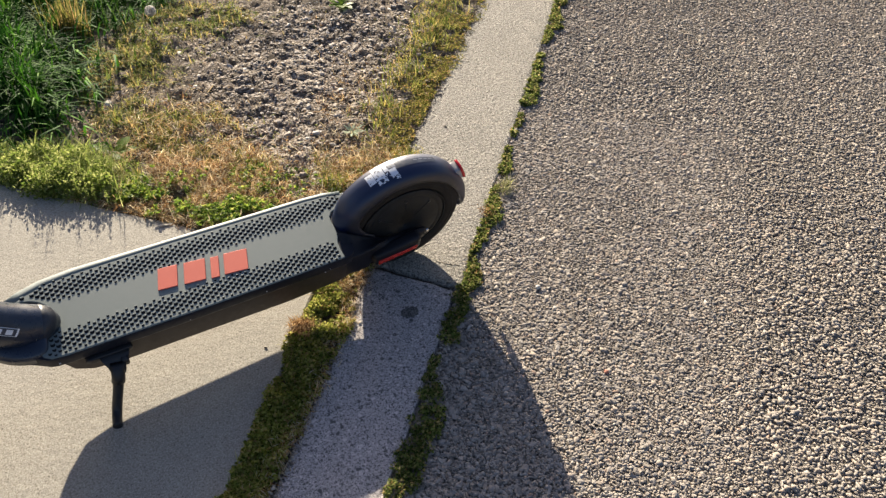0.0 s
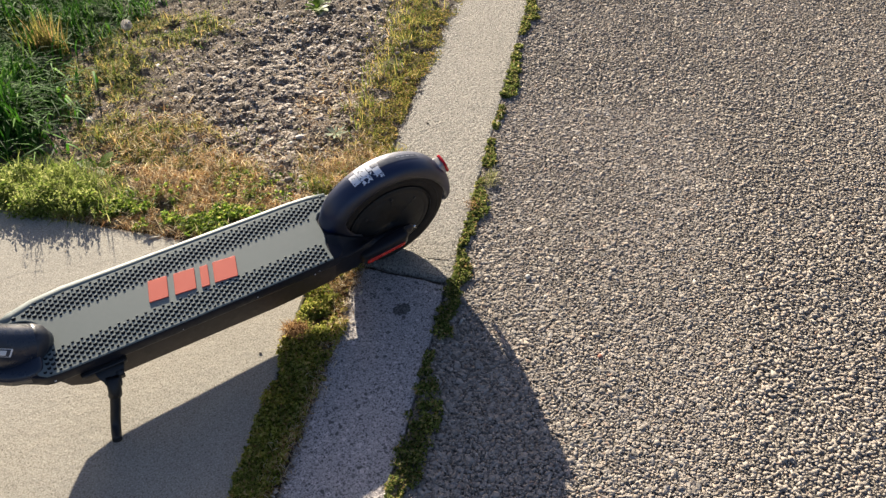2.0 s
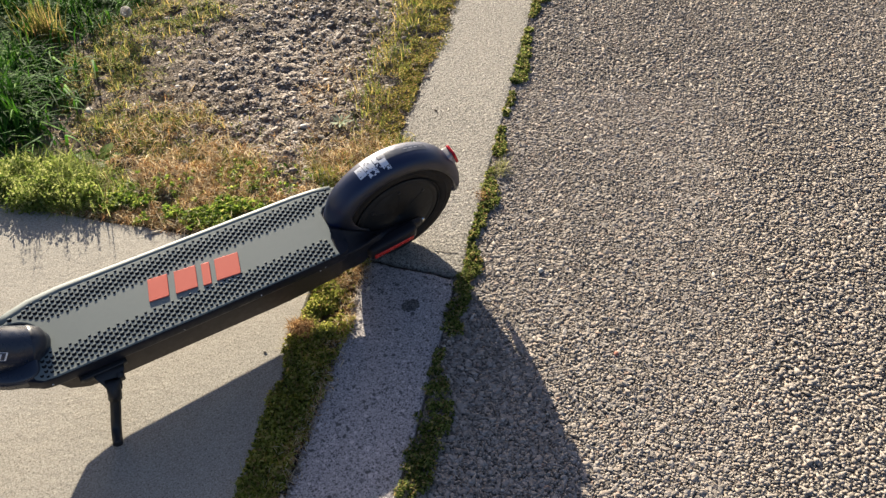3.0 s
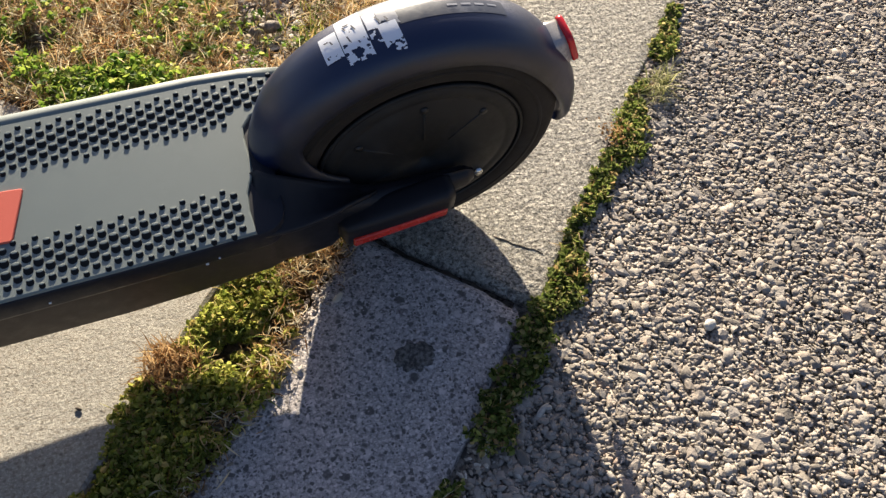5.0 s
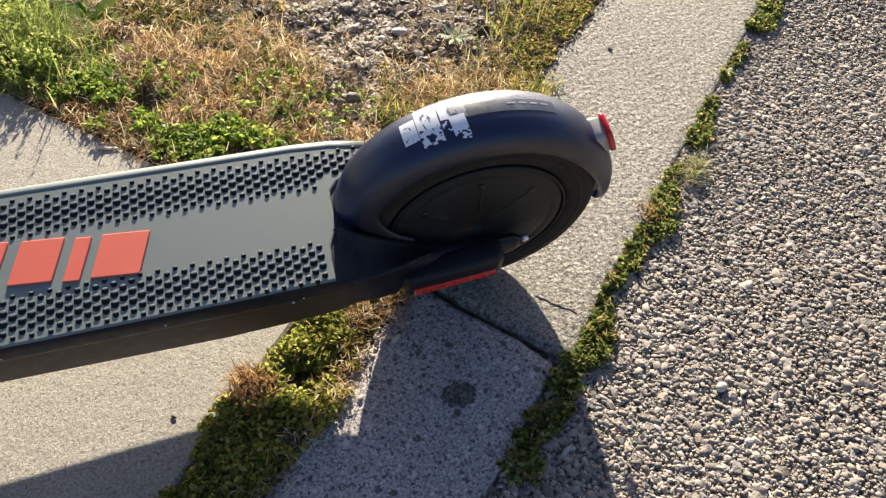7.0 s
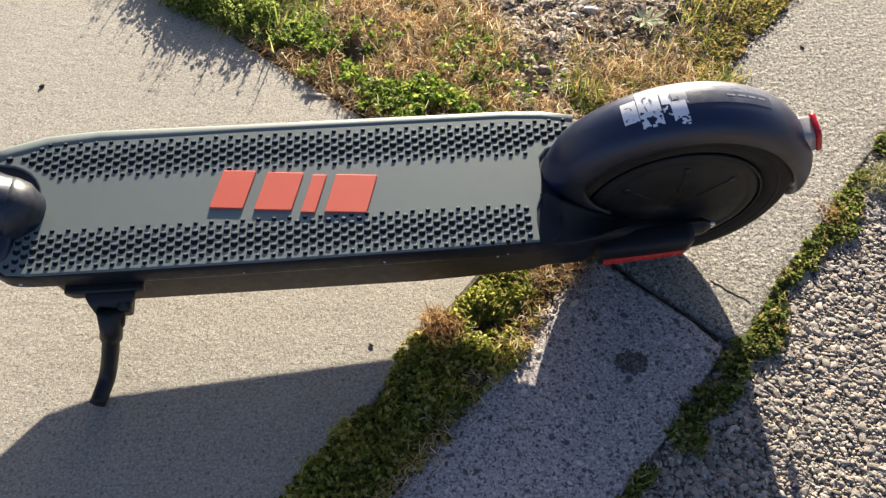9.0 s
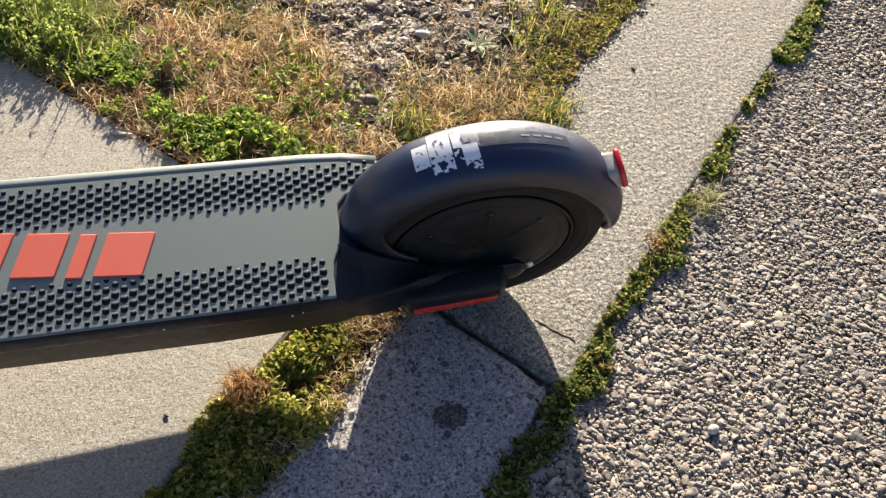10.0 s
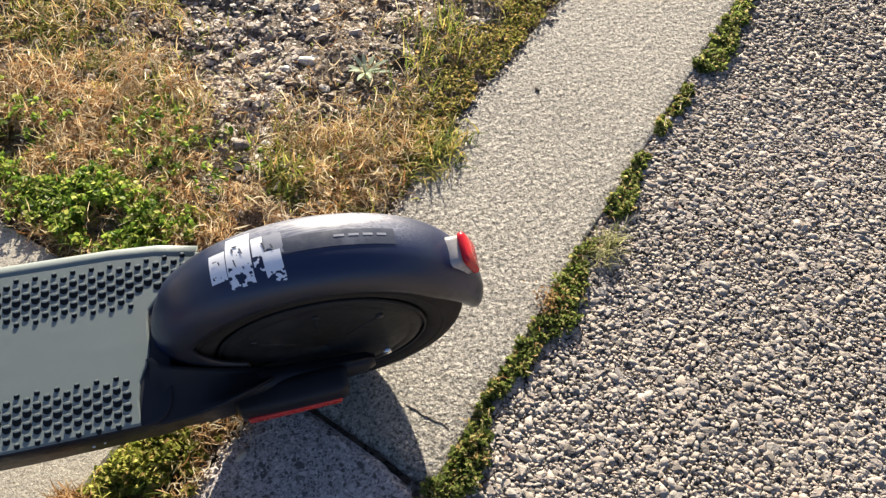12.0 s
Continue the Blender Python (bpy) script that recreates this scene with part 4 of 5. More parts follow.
def build_fender():
    rings = []
    for i in range(75):
        phi = -12 + 204 * i / 74
        ths = [-90 + 180 * j / 24 for j in range(25)]
        inner = -0.0035 - 0.006 * max(0.0, min(1.0, (8 - phi) / 12))
        rings.append([fender_at(phi, t) for t in ths] + [fender_at(phi, t, inner) for t in reversed(ths)])
    f = part("rear_fender", loft(rings), FENDER, scooter, "scuffed dark navy plastic rear fender with a pale sheen painted on top")

    def patch(name, p0, p1, t0, t1, off, mat, tear, seed, label="", slant=0.0, grain=0.06):
        """A thin film on the fender, torn away from its low edge by noise."""
        bm = bmesh.new()
        n, m = max(6, int((p1 - p0) / 0.16)), max(6, int((t1 - t0) / 0.6))
        grid = [[bm.verts.new(fender_at(p0 + (p1 - p0) * i / n + slant * j / m, t0 + (t1 - t0) * j / m, off)) for j in range(m + 1)] for i in range(n + 1)]
        for i in range(n):
            for j in range(m):
                if noise.fractal((i * grain + seed, j * grain, seed), 0.7, 2.0, 3) + j / m * 1.8 > tear:
                    bm.faces.new((grid[i][j], grid[i + 1][j], grid[i + 1][j + 1], grid[i][j + 1]))
        bmesh.ops.delete(bm, geom=[v for v in bm.verts if not v.link_faces], context="VERTS")
        return part(name, bm, mat, f, label)

    patch("sticker", 115.9, 121.7, -16, 22, 0.0006, WHITE, -0.30, 1, "worn white sticker", 0.5)
    patch("sticker", 107.4, 115.5, -33, 42, 0.0006, WHITE, 0.22, 2, "torn white sticker", 0.8)
    patch("sticker", 103.4, 107.0, -20, 26, 0.0006, WHITE, 0.45, 3, "torn white sticker", 0.5)
    patch("sticker", 98.0, 103.6, -40, 2, 0.0006, WHITE, 0.30, 9, "torn lower flap of a white sticker", 0.8)
    patch("sticker_glue", 97.6, 103.2, -6, 26, 0.0005, FADED, 0.40, 4, "grey glue left by a torn sticker", 0.5)
    for p, t, dp, dt in ((117.6, 0, 0.45, 9), (118.6, 8, 1.4, 3), (112.4, -6, 0.45, 10), (110.2, 8, 0.5, 9), (111.6, 20, 1.6, 3), (109.6, -14, 0.45, 8), (112.9, 12, 0.5, 8), (103.0, 6, 0.6, 9), (100.4, 2, 0.5, 8)):
        patch("printed_mark", p, p + dp, t, t + dt, 0.0010, INK, 0.12, 7 + p, "", 0.8)
    patch("faded_label", 63.0, 98.0, -5, 15, 0.0004, FILM, -9.0, 5, "rubbed clear label with faint print", 0.0, 0.05)
    for p in (66.0, 70.5, 75.0, 79.5):
        patch("label_line", p, p + 3.2, 5.0, 8.0, 0.0007, FADED, -9.0, 4 + p)

    # black sheet, added to keep the gap between deck and tyre dark
    rings = []
    for i in range(15):
        a = radians(146 + 57 * i / 14)
        rings.append([(AXLE.x + r * math.cos(a), y, AXLE.z + r * math.sin(a)) for r, y in ((0.1295, -0.030), (0.1315, -0.030), (0.1315, 0.030), (0.1295, 0.030))])
    part("gap_sheet", loft(rings), BLACK, f, "black sheet added to close the gap before the tyre", smooth=False)

    # tail lamp, a short box pointing back with a thick red lens
    rot = Matrix.Translation(AXLE + Vector((0.146 * math.cos(radians(33)), 0, 0.146 * math.sin(radians(33))))) @ Matrix.Rotation(radians(-24), 4, "Y")
    bm = loft([[rot @ Vector((x, y, z)) for y, z in rrect(-w, w, -h, h, 0.006)] for x, w, h in ((-0.016, 0.017, 0.021), (-0.002, 0.0145, 0.0175), (0.0075, 0.0135, 0.0160))])
    lamp = part("tail_lamp", bm, CLEAR, f, "grey tail lamp housing")
    bm = loft([[rot @ Vector((x, y, z)) for y, z in rrect(-w, w, -h, h, 0.006)] for x, w, h in ((0.0070, 0.0140, 0.0165), (0.0080, 0.0150, 0.0175), (0.0118, 0.0150, 0.0175), (0.0130, 0.0135, 0.0160))])
    part("lamp_lens", bm, LENS, lamp, "red lens")


def build_wheel(c, name, label):
    def ring(n, prof):
        return lathe_y(prof, n, c)

    R = 0.130
    tyre = [(R - 0.0205 + 0.0038 * max(0.0, math.cos(t)) ** 3 + 0.0205 * math.copysign(abs(math.cos(t)) ** 0.72, math.cos(t)), 0.0295 * math.copysign(abs(math.sin(t)) ** 0.72, math.sin(t))) for t in (2 * math.pi * i / 24 for i in range(24))]
    w = part(name, ring(72, tyre), RUBBER, scooter, label)
    part("sidewall_rib", ring(72, [(0.107, -0.0290), (0.110, -0.0300), (0.113, -0.0290), (0.110, -0.026)]), RUBBER, w)
    prof = [(0.004, -0.0310), (0.066, -0.0305), (0.076, -0.0290), (0.0775, -0.0283), (0.0800, -0.0283), (0.0815, -0.0290), (0.089, -0.0280), (0.0925, -0.0240), (0.0925, 0.024), (0.089, 0.028), (0.066, 0.0305), (0.004, 0.031)]
    hub = part("hub", ring(72, prof), HUB, w, "dusty dark hub motor cover")
    part("hub_lip", ring(72, [(0.0915, -0.0285), (0.0930, -0.0290), (0.0945, -0.0275), (0.0930, -0.0235)]), HUB, hub)
    for i in range(6):
        a = radians(46 + 48 * i) if i < 2 else radians(94 + 53.2 * (i - 1))
        d = Vector((math.cos(a), 0, math.sin(a)))
        part("hub_rib", tube([c + d * 0.030 + Vector((0, -0.0306, 0)), c + d * 0.066 + Vector((0, -0.0303, 0))], 0.0012, 8), HUB, hub)
        p = c + d * 0.0705
        part("hub_screw", tube([p + Vector((0, -0.0285, 0)), p + Vector((0, -0.0312, 0))], 0.0036, 10), BLACK, hub)
    return w


def build_deck():
    near = [(-0.5385, -0.0650), (-0.5340, -0.0755), (-0.5235, -0.0835), (-0.500, -0.0858), (-0.400, -0.0858), (-0.265, -0.0853), (-0.100, -0.0832), (-0.003, -0.0810)]
    shell_line = chaikin([(-0.600, -0.034), (-0.576, -0.056)] + [(x - 0.004 * (x < -0.52), y - 0.0012) for x, y in near[1:]] + [(0.012, -0.0800), (0.022, -0.070), (0.024, -0.050), (0.024, 0.050), (0.022, 0.068), (0.010, 0.0745), (-0.02, 0.0765), (-0.46, 0.0755), (-0.53, 0.066), (-0.58, 0.052), (-0.60, 0.035)])
    d = part("deck", slabbed(shell_line, [(0.134, 0.016), (0.137, 0.004), (0.140, 0.001), (0.144, 0.0), (0.156, 0.0), (0.1632, 0.0), (0.1640, 0.0004), (0.1642, 0.0016)]), SHELL, scooter, "dark navy deck shell")
    hull = []
    for x, w, z0, z1 in ((-0.545, 0.030, 0.120, 0.136), (-0.512, 0.058, 0.094, 0.139), (-0.498, 0.066, 0.079, 0.140), (-0.470, 0.068, 0.063, 0.140), (-0.430, 0.069, 0.0575, 0.140), (-0.120, 0.069, 0.0580, 0.140), (-0.060, 0.068, 0.0610, 0.140), (0.003, 0.067, 0.0670, 0.140), (0.022, 0.064, 0.0720, 0.140), (0.030, 0.056, 0.083, 0.138)):
        hull.append([(px, py, pz + (0.030 + 0.068 * max(0.0, min(1.0, (-0.12 - x) / 0.31))) * (py + w) * max(0.0, min(1.0, (0.14 - pz) / 0.06))) for px, py, pz in ring_x(x, -w, w, z0, z1, 0.008 if z1 - z0 > 0.02 else 0.004)])
    part("battery_hull", loft(hull), HULL, d, "brownish dusty battery hull")
    far = [(0.010, 0.018), (0.018, 0.028), (0.040, 0.036), (0.066, 0.040), (0.080, 0.050), (0.078, 0.060), (0.056, 0.0665), (0.020, 0.0735), (-0.02, 0.0757), (-0.30, 0.0752), (-0.45, 0.0740), (-0.50, 0.0692), (-0.54, 0.0588), (-0.566, 0.047)]
    mat_line = near + [(-0.003, -0.060), (-0.001, -0.045), (0.002, -0.037), (0.007, -0.028), (0.0085, -0.010), (0.0085, 0.008)] + far
    for i in range(13):  # recess round the neck
        a = radians(75 - 150 * i / 12)
        mat_line.append((-0.545 + 0.043 * math.cos(a), -0.004 + 0.046 * math.sin(a)))
    m = part("grip_mat", slabbed(mat_line, [(0.157, 0.0005), (0.160, 0.0), (0.1640, 0.0), (0.1655, 0.0008), (0.1658, 0.002)]), MATGREY, d, "grey rubber grip mat", smooth=False)
    # same mat grey, shaped with an outward slope so sunlight makes it pale
    rim = [(-0.5640, 0.0475), (-0.540, 0.0585), (-0.502, 0.0690), (-0.452, 0.0738), (-0.300, 0.0750), (-0.020, 0.0755), (0.019, 0.0732), (0.053, 0.0665)]
    sect = ((-0.0045, 0.1640), (-0.0040, 0.1658), (0.0008, 0.1661), (0.0040, 0.1652), (0.0060, 0.1637), (0.0066, 0.1615), (0.0050, 0.1590), (-0.0040, 0.1590))
    part("mat_edge", loft([[(x + (0.35 * a if x > 0 else -0.8 * a if x < -0.5 else 0), y + a * (1.5 if x < -0.4 else 1.15), z) for a, z in sect] for x, y in rim]), MATGREY, m, "grey sloping edge of the mat, tilted to catch the sun")
    for x, z, s in ((-0.515, 0.149, 0.0016), (-0.452, 0.151, 0.0013), (-0.30, 0.146, 0.0009), (-0.16, 0.150, 0.0010), (-0.045, 0.147, 0.0012), (-0.035, 0.1515, 0.0008)):
        part("scuff", box(x - s, x + s, -0.0868, -0.0855, z - s * 0.6, z + s * 0.6, 0.0003), WHITE, d, "tiny pale scuff")
    return m


def build_studs(m):
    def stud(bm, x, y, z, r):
        """A low wedge: a long front slope coloured dark as its shade, a narrow mat-grey crest at its back."""
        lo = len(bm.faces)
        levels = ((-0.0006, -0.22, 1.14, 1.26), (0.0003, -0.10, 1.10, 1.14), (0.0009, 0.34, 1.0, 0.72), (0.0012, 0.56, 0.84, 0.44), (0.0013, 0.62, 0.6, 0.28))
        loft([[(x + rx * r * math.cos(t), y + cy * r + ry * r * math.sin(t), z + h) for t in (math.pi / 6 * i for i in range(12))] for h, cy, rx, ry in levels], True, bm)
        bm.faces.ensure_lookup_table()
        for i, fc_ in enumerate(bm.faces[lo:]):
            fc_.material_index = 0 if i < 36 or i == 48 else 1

    sizes = (0.0021, 0.0026, 0.0030, 0.0033, 0.0034, 0.0033, 0.0030, 0.0026, 0.0021)
    shared = {}
    places = []
    for row in range(9):
        for y, lo, hi in ((-0.0790 + 0.0051 * row, -0.525 + 0.0012 * row, -0.005), (0.0245 + 0.0051 * row, -0.552 + (0.0005 if row < 5 else 0.011 * (row - 4)), -0.004 + 0.0052 * row + 0.02 * (row > 2))):
            i = 0
            while True:
                x = 0.042 - 0.0155 * i - (0.00775 if row % 2 else 0)
                i += 1
                if x < lo:
                    break
                if x < hi and (x + 0.545) ** 2 + (y + 0.004) ** 2 > 0.053**2:
                    places.append((x, y, row))
    places.sort(reverse=True)
    near, rest = places[:299], places[299:]
    for x, y, row in near:
        r = sizes[row]
        if r in shared:
            o = new("stud", shared[r].data)
            o.parent = m
        else:
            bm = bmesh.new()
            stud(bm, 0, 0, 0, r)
            o = shared[r] = part("stud", bm, STUD_SHADE, m, smooth=False)
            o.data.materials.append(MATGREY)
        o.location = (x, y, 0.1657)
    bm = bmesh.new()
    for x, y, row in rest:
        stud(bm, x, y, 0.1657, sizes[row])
    field = part("stud_field", bm, STUD_SHADE, m, smooth=False)
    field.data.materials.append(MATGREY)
    tagged(field, kind="stuff")


def build_logo(m):
    # four plain slanted coral blocks, set a little askew on the mat
    turn = radians(-5)
    for x0, x1, drop in ((-0.331, -0.297, 0.0), (-0.286, -0.248, 0.001), (-0.239, -0.224, 0.003), (-0.215, -0.172, 0.002)):
        line = []
        for a, b in ((x0, 0), (x1, 0), (x1 + 0.009, 1), (x0 + 0.009, 1)):
            px, py = a + 0.25, (-0.029 - drop if b == 0 else 0.0165 - drop)
            line.append((px * math.cos(turn) - py * math.sin(turn) - 0.25, px * math.sin(turn) + py * math.cos(turn)))
        fine = []
        for p, q in zip(line, line[1:] + line[:1]):
            fine += [(p[0] + (q[0] - p[0]) * k_, p[1] + (q[1] - p[1]) * k_) for k_ in (0.03, 0.97)]
        part("logo_block", slabbed(fine, [(0.1652, 0.0), (0.1672, 0.0002), (0.1677, 0.0008)]), CORAL, m, "coral red raised block", smooth=False)


def build_arms():
    for s in (-1, 1):
        def r(x, a, b, z0, z1, q):
            return [(x, s * y, z) for _, y, z in ring_x(x, a, b, z0, z1, q)]

        arm = part("rear_arm", loft([r(-0.020, 0.030, 0.0630, 0.0735, 0.136, 0.010), r(0.006, 0.030, 0.0660, 0.0735, 0.150, 0.010), r(0.040, 0.033, 0.0650, 0.0700 if s < 0 else 0.0760, 0.146, 0.010), r(0.060, 0.036, 0.0640, 0.0720 if s < 0 else 0.0800, 0.139, 0.010), r(0.074, 0.036, 0.0620, 0.0900, 0.135, 0.010), r(0.110, 0.037, 0.0590, 0.094, 0.127, 0.010), r(0.165, 0.037, 0.0570, 0.098, 0.124, 0.010), r(0.188, 0.037, 0.0540, 0.100, 0.122, 0.009), r(0.196, 0.040, 0.0500, 0.104, 0.118, 0.006)]), ARM, scooter, "navy plastic rear wheel arm")
        # cover that slopes from the mat to the arm, with a lip along its inner and outer edge
        rings = []
        for x, yi, zi, yo, zo in ((-0.0022, 0.026, 0.1655, 0.0815, 0.1605), (0.004, 0.028, 0.1700, 0.0813, 0.1590), (0.017, 0.0375, 0.1760, 0.0805, 0.1560), (0.029, 0.0385, 0.1690, 0.0788, 0.1530), (0.040, 0.0390, 0.1615, 0.0770, 0.1515), (0.061, 0.0395, 0.1470, 0.0722, 0.1495), (0.074, 0.0395, 0.1400, 0.0680, 0.1495), (0.090, 0.0395, 0.1310, 0.0610, 0.1430), (0.104, 0.0400, 0.1210, 0.0520, 0.1330)):
            ym = 0.5 * (yi + yo)
            zm = 0.5 * (zi + zo) - 0.004 * min(1.0, x / 0.03 + 0.1)
            pts = [(yi - 0.002, zi - 0.012), (yi - 0.0015, zi - 0.002), (yi, zi + 0.0006), (yi + 0.003, zi - 0.0015), (0.6 * yi + 0.4 * ym, 0.6 * zi + 0.4 * zm - 0.001), (ym, zm), (0.6 * yo + 0.4 * ym, 0.6 * zo + 0.4 * zm - 0.0006), (yo - 0.0022, zo - 0.0004), (yo, zo - 0.0010), (yo, zo - 0.004), (yo - 0.004 - 0.003 * (x > 0.01), zo - 0.014), (yo - 0.013, zo - 0.021), (yi + 0.004, min(zi, zo) - 0.022)]
            rings.append([(x + (0.0065 if x < 0.01 else 0.0) * max(0.0, (0.075 - y) / 0.05), s * y, z) for y, z in pts])
        if s < 0:  # on the other side the mat runs on over the arm
            part("arm_cover", loft(rings), ARM, arm, "navy sloping arm cover with a raised lip")
        part("arm_pod", loft([r(0.066, 0.052, 0.068, 0.096, 0.114, 0.006), r(0.072, 0.050, 0.0760, 0.0890, 0.119, 0.007), r(0.115, 0.050, 0.0775, 0.0955, 0.128, 0.008), r(0.160, 0.050, 0.0775, 0.1030, 0.137, 0.008), r(0.168, 0.052, 0.0735, 0.1070, 0.135, 0.006)]), ARM, arm)
        part("side_reflector", loft([r(0.0755, 0.0745, 0.0775, 0.0955, 0.1045, 0.001), r(0.077, 0.0745, 0.0793, 0.0950, 0.1055, 0.002), r(0.159, 0.0745, 0.0793, 0.1090, 0.1185, 0.002), r(0.1605, 0.0745, 0.0775, 0.1100, 0.1175, 0.001)]), REFLECT, arm, "long red side reflector")
    part("axle_screw", tube([(0.2105, -0.027, 0.088), (0.2105, -0.034, 0.088)], 0.0042, 10), STEEL, scooter, "bright steel screw")


def build_stand():
    back = SCOOTER.inverted()

    def w(x, y, z):
        return back @ Vector((x, y, z))

    st = part("kickstand", loft([ring_x(-0.478, -0.092, -0.070, 0.128, 0.136, 0.002), ring_x(-0.470, -0.094, -0.066, 0.124, 0.138, 0.003), ring_x(-0.412, -0.094, -0.066, 0.124, 0.138, 0.003), ring_x(-0.402, -0.092, -0.070, 0.128, 0.136, 0.002)]), BLACK, scooter, "black metal kickstand folded out")
    part("bracket", loft([[(x, y, z) for x, y in rrect(a, b, y0, -0.082, 0.004)] for a, b, y0, z in ((-0.457, -0.409, -0.1010, 0.136), (-0.4550, -0.411, -0.1060, 0.131), (-0.4500, -0.4200, -0.1130, 0.124), (-0.4480, -0.4220, -0.1190, 0.117), (-0.4475, -0.4240, -0.1220, 0.110))]), BLACK, st)
    part("bracket_ear", loft([[(x, y, z) for x, y in rrect(-0.426, -0.414, -0.112, -0.090, 0.003)] for z in (0.117, 0.126, 0.133)]), BLACK, st)
    part("pivot_bolt", tube([(-0.4345, -0.117, 0.1150), (-0.4345, -0.1262, 0.1140)], 0.0036, 12), STEEL, st, "small steel bolt")
    top = w(-0.4315, -0.1135, 0.105)
    foot = [top, w(-0.4355, -0.1180, 0.078), w(-0.4447, -0.1246, 0.046), w(-0.4510, -0.1285, 0.027), w(-0.4550, -0.1345, 0.0155), w(-0.4580, -0.1440, 0.0108), w(-0.4600, -0.1530, 0.0096), w(-0.4615, -0.1620, 0.0090)]
    leg = [foot[0]] + [Vector(p) for p in zip(*(np.interp(np.linspace(0, 7, 36), range(8), [p[i] for p in foot]) for i in range(3)))][1:]
    for _ in range(4):  # an even bend
        leg = [leg[0]] + [(a + 2 * b + c_) / 4 for a, b, c_ in zip(leg, leg[1:], leg[2:])] + [leg[-1]]
    part("sleeve", tube([top, foot[1], foot[1].lerp(foot[2], 0.30)], 0.0112, 18), BLACK, st)
    part("leg", tube(leg, [0.0090 - 0.0008 * i / 35 for i in range(36)], 18), BLACK, st)


def build_front():
    path = [(-0.5165, -0.014, 0.156), (-0.5170, -0.014, 0.160), (-0.5200, -0.014, 0.1645), (-0.527, -0.014, 0.1690), (-0.552, -0.013, 0.180), (-0.585, -0.012, 0.205), (-0.65, -0.010, 0.268), (-0.70, -0.006, 0.345), (-0.715, -0.004, 0.385)]
    nk = part("neck", tube(path, [0.018, 0.0265, 0.0315, 0.0345, 0.0372, 0.0372, 0.037, 0.036, 0.034], 32, 0.98), NAVY, scooter, "thick dark navy neck tube")
    part("cuff", tube([(-0.5165, -0.014, 0.1605), (-0.5195, -0.014, 0.1651), (-0.5260, -0.014, 0.1692), (-0.532, -0.0138, 0.1714)], [0.0264, 0.0318, 0.0346, 0.0345], 32, 0.98), CUFF, nk, "worn lip at the foot of the neck, greyed for its sun highlight")
    part("neck_base", loft([[(x, y * s, z) for x, y in chaikin([(-0.62, -0.026), (-0.580, -0.066), (-0.528, -0.076), (-0.519, -0.050), (-0.519, 0.0), (-0.535, 0.034), (-0.575, 0.044), (-0.62, 0.03)])] for z, s in ((0.150, 1.0), (0.164, 1.0), (0.170, 0.93), (0.176, 0.70))]), NAVY, nk)
    # number plate: white frame and plain bars
    def on_neck(x, a, off=0.0):
        i = Vector((-0.75, 0, 0.66)).normalized()
        base = Vector((-0.548, -0.013, 0.180)).lerp(Vector((-0.65, -0.010, 0.268)), x)
        up = Vector((0.66, 0, 0.75)).normalized()
        return base + (Vector((0, -0.95, 0)) * math.cos(a) + up * math.sin(a)) * (0.0374 + off)

    def label(name, x0, x1, a0, a1, off, mat):
        bm = bmesh.new()
        n, m_ = 6, 6
        g = [[bm.verts.new(on_neck(x0 + (x1 - x0) * i / n, a0 + (a1 - a0) * j / m_, off)) for j in range(m_ + 1)] for i in range(n + 1)]
        for i in range(n):
            for j in range(m_):
                bm.faces.new((g[i][j], g[i + 1][j], g[i + 1][j + 1], g[i][j + 1]))
        return part(name, bm, mat, nk)

    label("number_label", 0.18, 0.80, 0.28, 0.66, 0.0012, WHITE)
    label("label_field", 0.205, 0.775, 0.31, 0.63, 0.0017, INK)
    for i in range(4):
        label("number_bar", 0.25 + 0.13 * i, 0.33 + 0.13 * i, 0.36, 0.58, 0.0022, WHITE)
    part("stem", tube([(-0.715, -0.004, 0.345), (-0.70, -0.004, 0.46), (-0.60, -0.004, 1.08)], [0.036, 0.030, 0.026], 20), NAVY, scooter, "dark navy steering stem")
    part("handlebar", tube([(-0.60, -0.24, 1.09), (-0.60, -0.12, 1.08), (-0.60, 0.12, 1.08), (-0.60, 0.24, 1.09)], [0.015, 0.016, 0.016, 0.015], 14), BLACK, scooter, "black handlebar with rubber grips")
    fc = Vector((-0.765, 0, 0.131))
    for s in (-1, 1):
        part("fork_leg", tube([fc + Vector((0, s * 0.040, 0)), fc + Vector((0.03, s * 0.042, 0.10)), (-0.718, s * 0.030, 0.30)], [0.014, 0.015, 0.018], 12), NAVY, scooter)
    rings = []
    for i in range(25):
        phi = radians(10 + 150 * i / 24)
        ring = []
        for off in (0, -0.003):
            ths = [-90 + 180 * j / 12 for j in range(13)]
            for t in (ths if off == 0 else ths[::-1]):
                s, c_ = math.sin(radians(t)), math.cos(radians(t))
                r = 0.133 + (0.018 + off) * c_
                ring.append((fc.x + r * math.cos(phi), (0.034 + off) * s, fc.z + r * math.sin(phi)))
        rings.append(ring)
    part("front_fender", loft(rings), NAVY, scooter, "dark navy front fender")
    build_wheel(fc, "front_wheel", "black front tyre")


build_fender()
build_wheel(AXLE, "rear_wheel", "dusty black rear tyre")
mat_part = build_deck()
build_arms()
build_stand()
build_front()
build_logo(mat_part)
build_studs(mat_part)


